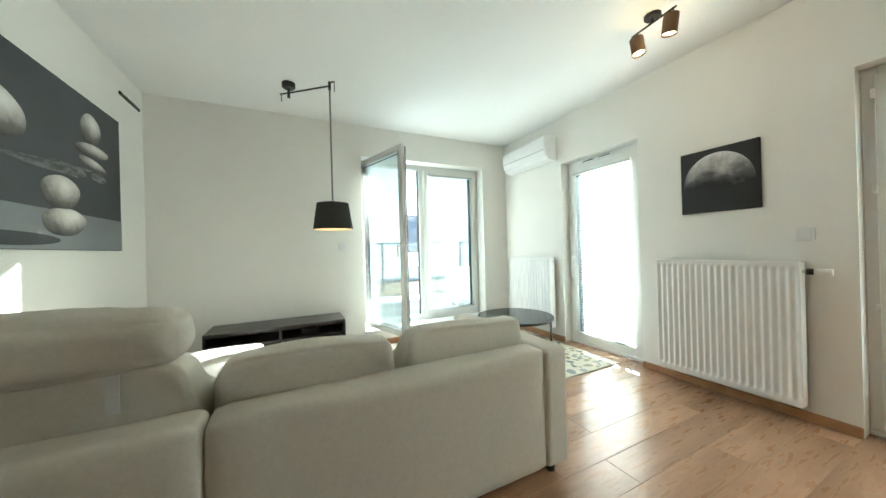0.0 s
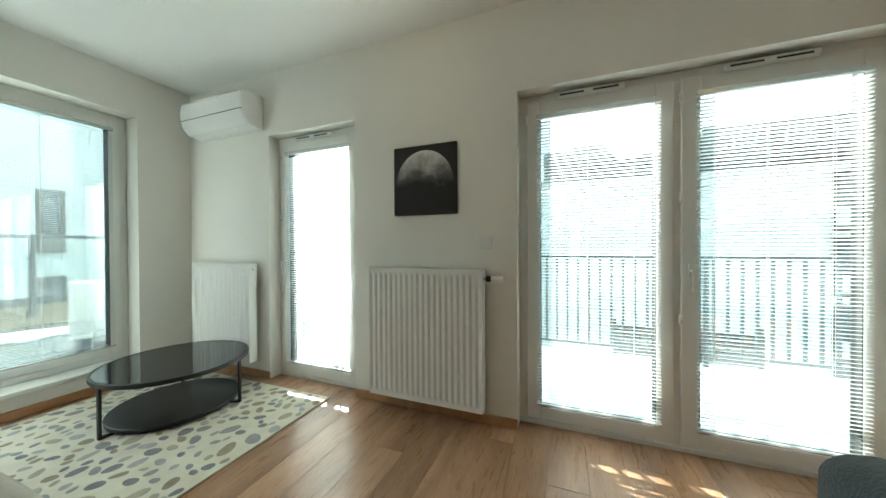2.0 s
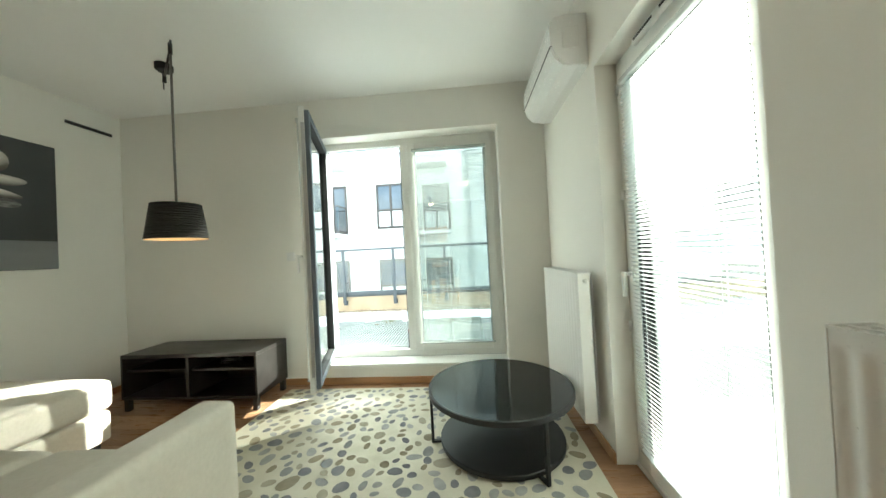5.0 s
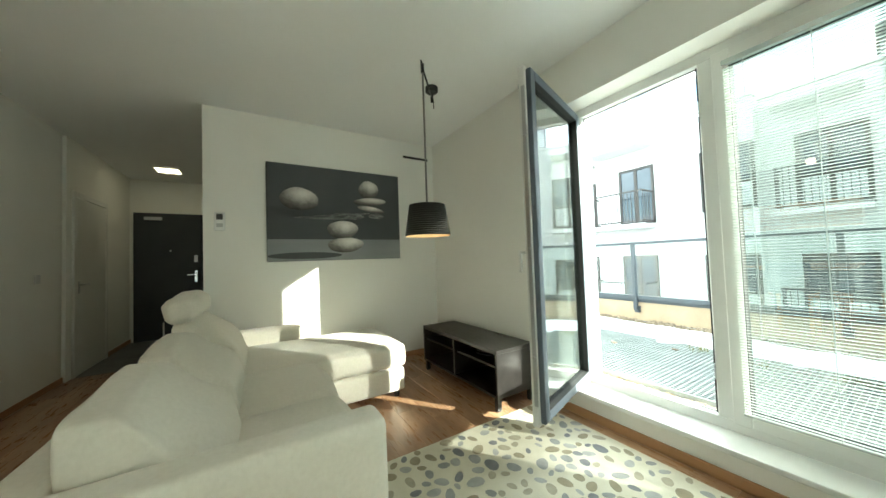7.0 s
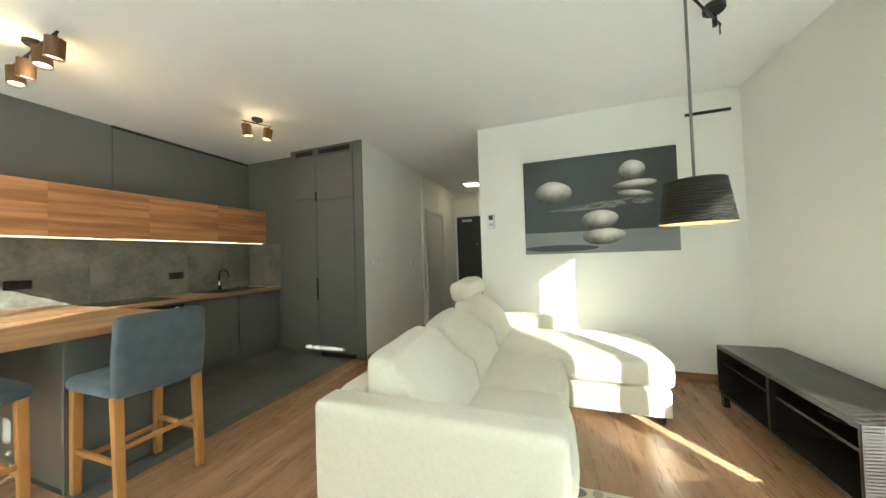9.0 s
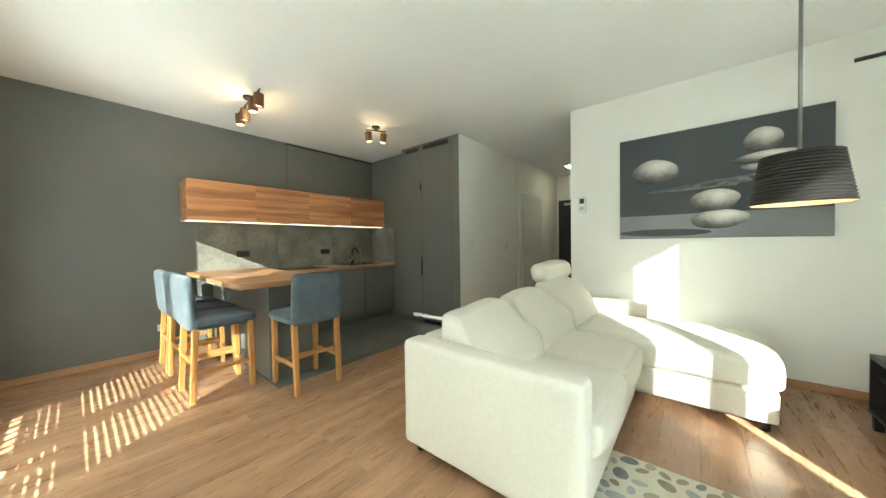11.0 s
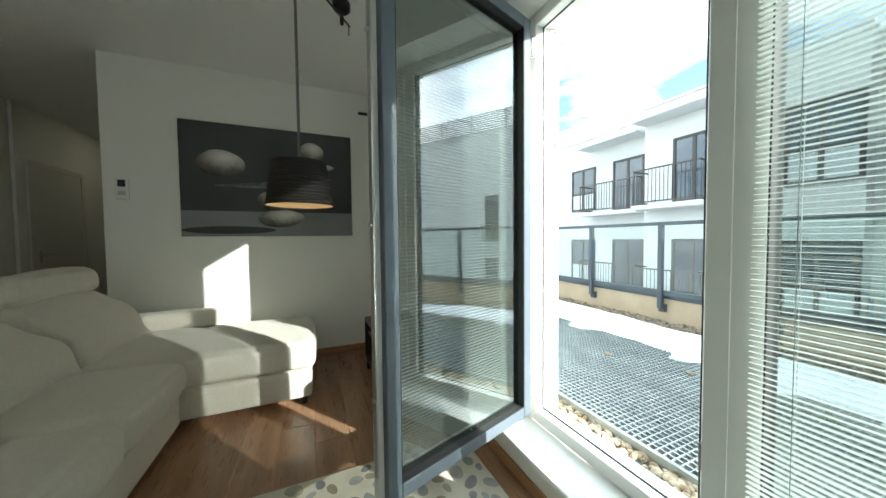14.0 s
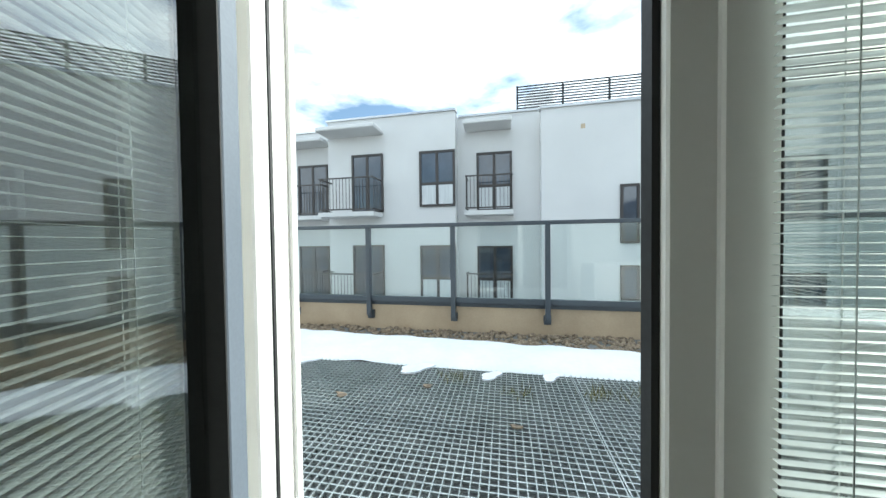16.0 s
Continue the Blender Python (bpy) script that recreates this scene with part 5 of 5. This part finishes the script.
# outdoor unit on the terrace
ou = thing("outdoor_unit", (4.13, 7.14, TZ0 - 0.045), "white outdoor air conditioning unit on the terrace", "outdoor unit", rz=-20)
part("casing", box(-0.42, 0.42, -0.16, 0.16, 0.08, 0.66, 0.012), M_ACPL, ou)
part("fan_guard", lathe([(0.0, 0.0), (0.06, 0.002), (0.06, 0.006), (0.23, 0.006), (0.235, 0.0)], 36), M_PVC, ou).matrix_basis = pose(-0.12, -0.168, 0.37, 90, 0, 0)
for x in (-0.3, 0.3):
    part("foot", box(x - 0.03, x + 0.03, -0.2, 0.2, 0.0, 0.08, 0.004, 1), M_BLACK, ou)

# ---- balcony on the east side ----
structure("balcony_slab", box(XE + TH, 6.0, -1.0, 5.6, -0.25, -0.04), M_BALCTILE, "pale tiled balcony floor with patches of snow", "balcony")
bm = bmesh.new()
grid = [[None] * 61 for _ in range(17)]
for j in range(17):
    for i in range(61):
        y = -0.9 + 6.4 * i / 60
        edge = 5.62 + 0.10 * noise.noise(Vector((y * 0.9, 4, 0)))
        x = XE + TH + 0.12 + (edge - XE - TH - 0.12) * j / 16
        q = math.sin(math.pi * min(0.5, j / 16 * 1.4, (16 - j) / 16 * 4))
        grid[j][i] = bm.verts.new((x, y, -0.045 + 0.060 * q + 0.018 * q * noise.noise(Vector((x * 2.3, y * 2.3, 2))) + 0.006 * noise.noise(Vector((x * 9, y * 9, 5)))))
for j in range(16):
    for i in range(60):
        bm.faces.new((grid[j][i], grid[j + 1][i], grid[j + 1][i + 1], grid[j][i + 1]))
tagged(obj("balcony_snow", bm, M_SNOW, True), "thin layer of snow lying on the balcony", "snow", kind="stuff")
br = thing("bar_railing", (0, 0, 0), "dark metal balcony railing of upright bars", "railing")
part("top_rail", box(5.88, 5.92, -1.0, 5.6, 1.02, 1.06, 0.004, 1), M_RAILPOST, br)
for y in (-0.95, 1.2, 3.4, 5.5):
    part("post", box(5.88, 5.92, y - 0.02, y + 0.02, -0.04, 1.02, 0.003, 1), M_RAILPOST, br)
part("bottom_rail", box(5.885, 5.915, -1.0, 5.6, 0.06, 0.09, 0.003, 1), M_RAILPOST, br)
b0 = part("bar", box(5.889, 5.911, -0.011, 0.011, 0.09, 1.02), M_RAILPOST, br)
for i in range(60):
    c = b0 if i == 0 else sit(b0, br)
    c.matrix_basis = pose(0, -0.95 + 0.11 * i, 0)


# ---- buildings and ground ----
structure("ground", box(-900, 900, -900, 900, -7.4, -7.0), M_GROUND, "snow-patched ground far below, reaching the horizon", "ground")


def house_window(parent, x, z0, w, h, y, leaves=2, split=None):
    f = part("window", frame_bm(x, x + w, z0, z0 + h, 0.07, y - 0.05, y + 0.06, bevel=0), M_FRAMEDK, parent, "dark brown framed window")
    part("pane", box(x + 0.07, x + w - 0.07, y - 0.022, y - 0.008, z0 + 0.07, z0 + h - 0.07), M_PANEDK, f)
    bm = bmesh.new()
    for i in range(1, leaves):
        u = x + w * i / leaves
        add_box(bm, u - 0.045, u + 0.045, y - 0.04, y + 0.03, z0 + 0.07, z0 + h - 0.07)
    if split:
        add_box(bm, x + 0.07, x + w - 0.07, y - 0.035, y + 0.025, z0 + split - 0.04, z0 + split + 0.04)
        part("curtain", box(x + 0.08, x + w - 0.08, y - 0.030, y - 0.024, z0 + 0.08, z0 + split - 0.05), M_CURTAIN, f)
    if bm.verts:
        part("glazing_bar", bm, M_FRAMEDK, f)
    else:
        bm.free()
    return f


def house_balcony(parent, x0, x1, z, y, depth=0.75):
    s = part("balcony", box(x0, x1, y - depth, y, z - 0.14, z, 0.01, 1), M_OUTWALL, parent, "white balcony slab with dark railing")
    for za, zb in ((1.02, 1.06), (0.06, 0.10)):
        part("rail", box(x0 + 0.02, x1 - 0.02, y - depth + 0.02, y - depth + 0.05, z + za, z + zb), M_FRAMEDK, s)
        for x in (x0 + 0.02, x1 - 0.05):
            part("rail", box(x, x + 0.03, y - depth + 0.05, y, z + za, z + zb), M_FRAMEDK, s)
    bar0 = None
    spots_ = [(x, y - depth + 0.1 + k * 0.11) for x in (x0 + 0.028, x1 - 0.042) for k in range(int((depth - 0.1) / 0.11))]
    spots_ += [(x0 + 0.06 + k * 0.11, y - depth + 0.03) for k in range(int((x1 - x0 - 0.06) / 0.11))]
    for xx, yy in spots_:
        if bar0 is None:
            bar0 = part("bar", box(0, 0.013, 0, 0.013, 0.10, 1.02), M_FRAMEDK, s)
            o = bar0
        else:
            o = sit(bar0, s)
        o.matrix_basis = pose(xx, yy, z)


ap = thing("apartment_building", (0, 0, 0), "long white rendered apartment building across the courtyard with dark windows", "building")
FYB = 15.0
part("wall", box(-3.22, 1.09, FYB, FYB + 9, -7.2, 5.17), M_OUTWALL, ap)
part("wall", box(1.09, 3.62, FYB + 0.45, FYB + 9, -7.2, 5.12), M_OUTWALL, ap)
part("wall", box(3.62, 17.0, FYB, FYB + 9, -7.2, 4.97), M_OUTWALL, ap)
part("wall", box(-8.4, -3.22, FYB + 0.75, FYB + 9, -7.2, 5.17), M_OUTWALL, ap)
part("wall", box(-22.0, -8.4, FYB - 0.1, FYB + 9, -7.2, 5.2), M_OUTWALL, ap)
for x0, x1, y, z in ((-3.26, 1.13, FYB, 5.17), (1.13, 3.58, FYB + 0.45, 5.12), (3.58, 17, FYB, 4.97), (-8.4, -3.26, FYB + 0.75, 5.17), (-22, -8.4, FYB - 0.1, 5.2)):
    part("coping", box(x0, x1, y - 0.06, y + 0.25, z, z + 0.06), M_METAL, ap, "grey metal roof coping")
SH = 2.95
for st in range(3):
    dz = -SH * st
    house_window(ap, -0.06, 2.25 + dz, 1.14, 1.74, FYB, 2, 0.72)
    house_window(ap, -2.36, 2.13 + dz, 1.09, 1.89, FYB, 2)
    house_balcony(ap, -3.15, -1.30, 2.10 + dz, FYB)
    house_window(ap, 1.70, 2.10 + dz, 1.10, 1.85, FYB + 0.45, 2, 0.8)
    house_balcony(ap, 1.38, 2.82, 2.08 + dz, FYB + 0.45, 0.62)
    house_window(ap, 5.72, (1.05, -0.55, -3.5)[st], 0.49, (1.64, 0.98, 0.98)[st], FYB, 1)
    house_window(ap, -4.9, 2.13 + dz, 1.2, 1.87, FYB + 0.75, 2)
    house_balcony(ap, -5.9, -3.5, 2.10 + dz, FYB + 0.75)
    house_window(ap, -6.9, 2.25 + dz, 1.2, 1.74, FYB + 0.75, 2, 0.72)
    house_window(ap, -10.2, 2.25 + dz, 1.3, 1.74, FYB - 0.1, 2)
    house_window(ap, -13.2, 2.13 + dz, 1.2, 1.87, FYB - 0.1, 2)
    house_balcony(ap, -14.0, -11.9, 2.10 + dz, FYB - 0.1)
    house_window(ap, -17.0, 2.25 + dz, 1.3, 1.74, FYB - 0.1, 2)
    house_window(ap, 9.2, 1.6 + dz, 1.2, 1.6, FYB, 2)
    house_window(ap, 12.5, 1.6 + dz, 1.2, 1.6, FYB, 2)
for x0, x1, y in ((-3.2, -1.25, FYB), (1.36, 2.78, FYB + 0.45), (-6.0, -3.5, FYB + 0.75), (-14.1, -11.8, FYB - 0.1)):
    part("canopy", box(x0, x1, y - 0.78, y, 4.62, 4.74, 0.02, 1), M_OUTWALL, ap, "white slab canopy over the balcony")
scr = part("roof_screen", box(2.95, 3.0, FYB + 0.5, FYB + 0.56, 5.0, 5.95), M_ROOF, ap, "slatted roof screen")
for k in range(11):
    part("slat", box(2.95, 15.0, FYB + 0.5, FYB + 0.53, 5.08 + k * 0.082, 5.115 + k * 0.082), M_ROOF, scr)
for x in (4.3, 5.6, 7.0, 8.4, 9.8):
    part("screen_post", box(x, x + 0.05, FYB + 0.53, FYB + 0.58, 4.95, 5.95), M_ROOF, scr)
part("roof_vent", box(3.3, 4.3, FYB + 1.6, FYB + 2.6, 4.9, 6.35, 0.25, 3), M_ACPL, ap, "white roof ventilation housing")
part("wall_vent", box(4.70, 4.82, FYB - 0.01, FYB, 4.32, 4.45), M_PARAPET, ap)

eb = thing("apartment_building", (0, 0, 0), "white apartment house with dark roofs beyond the balcony", "building")
part("wall", box(19.0, 30.0, -24.0, 14.0, -7.2, 4.45), M_OUTWALL, eb)
part("coping", box(18.95, 19.3, 3.40, 14.0, 4.452, 4.50), M_METAL, eb, "grey metal coping")
for prof in ([(3.35, 4.455), (3.35, 5.95), (0.65, 6.30), (-0.10, 5.25), (-0.10, 4.455)], [(-0.105, 4.455), (-0.105, 5.25), (-3.40, 5.95), (-3.40, 4.455)], [(-3.405, 4.455), (-3.405, 6.45), (-24.0, 6.45), (-24.0, 4.455)]):
    bm = bmesh.new()
    fr = [bm.verts.new((18.92 + 0.12 * (z - 4.455), y, z)) for y, z in prof]
    bk = [bm.verts.new((26.0, y, z)) for y, z in prof]
    bm.faces.new(fr)
    bm.faces.new(bk)
    for i in range(len(prof)):
        k = (i + 1) % len(prof)
        bm.faces.new((fr[i], fr[k], bk[k], bk[i]))
    part("roof", bm, M_ROOF, eb, "dark grey standing roof")
for y in (-5.2, -6.9, -8.4):
    f = part("roof_window", box(18.98, 19.12, y, y + 0.78, 5.35, 5.85, 0.01, 1), M_METAL, eb, "roof window")
    part("pane", box(18.965, 18.985, y + 0.06, y + 0.72, 5.41, 5.79), M_PANEDK, f)
for st in range(4):
    z = 2.62 - 2.62 * st
    f = part("loggia", box(18.975, 19.02, -9.2, -7.5, z - 0.95, z + 1.42), M_FRAMEDK, eb, "dark recessed loggia")
    part("slab", box(18.90, 19.0, -9.25, -7.45, z - 1.08, z - 0.955, 0.01, 1), M_OUTWALL, f, "pale loggia slab")
    for y in (-9.12, -8.56, -8.0):
        part("parapet_panel", box(18.93, 18.97, y, y + 0.40, z - 0.72, z - 0.05, 0.005, 1), M_OUTWALL, f, "pale parapet panel")
    part("pane", box(18.955, 18.972, -9.05, -8.4, z + 0.05, z + 1.3), M_PANEDK, f)
    part("pane", box(18.955, 18.972, -8.3, -7.65, z + 0.05, z + 1.3), M_PANEDK, f)
    for yy in (-20, -16.5):
        f = part("window", box(18.93, 19.02, yy, yy + 1.2, z - 0.9, z + 0.5), M_FRAMEDK, eb, "dark framed window")
        part("pane", box(18.91, 18.935, yy + 0.08, yy + 1.12, z - 0.82, z + 0.42), M_PANEDK, f)
fence = thing("fence", (0, 0, 0), "dark slatted screen in the garden below", "fence")
for k in range(6):
    part("slat", box(10.0, 10.04, -1.2, 1.4, -1.6 + k * 0.17, -1.48 + k * 0.17), M_ROOF, fence)
for y in (-1.2, 0.1, 1.35):
    part("post", box(10.04, 10.1, y, y + 0.06, -7.0, -0.5), M_ROOF, fence)


# ---- floor pieces ----
def slab(x0, x1, y0, y1, m, z0=-0.012, z1=0.0, b=0.0012):
    return box(x0, x1, y0, y1, z0, z1, b, 1)


TX1, TY1 = 2.60, 2.02
rnd = random.Random(3)
PW, PL = 0.192, 1.28
row, y = 0, YS
while y < YN - 0.001:
    y1 = min(y + PW, YN)
    xa = TX1 if y1 <= TY1 + 0.002 else (RX if y < HY0 - 0.01 else (-1.6 if y < HY1 else 0.0))
    x = xa - rnd.uniform(0, PL)
    while x < XE + 0.1:
        a, b = max(x, xa), min(x + PL, XE + 0.1)
        if b - a > 0.02:
            o = obj("plank", slab(0.0004, b - a - 0.0004, 0.0004, y1 - y - 0.0004, M_FLOOR, b=0.0010), M_FLOOR)
            o.parent = floor_ob
            o.matrix_basis = pose(a, y, 0)
        x += PL
    y = y1
def tiles(x0, x1, y0, y1, s):
    x = x0
    while x < x1 - 0.01:
        xb = min(x + s, x1)
        y = y0
        while y < y1 - 0.01:
            yb = min(y + s, y1)
            o = obj("tile", slab(0.001, xb - x - 0.001, 0.001, yb - y - 0.001, M_TILE), M_TILE)
            o.parent = floor_ob
            o.matrix_basis = pose(x, y, 0)
            y = yb
        x = xb
tiles(RX, TX1, YS, TY1 - 0.004, 0.6)
tiles(HX, -1.604, HY0, HY1, 0.6)
structure("trim", box(RX, TX1 + 0.004, TY1 - 0.004, TY1 + 0.012, 0.0, 0.004, 0.001, 1), M_SKIRT, "narrow oak transition strip at the tile edge", "trim")
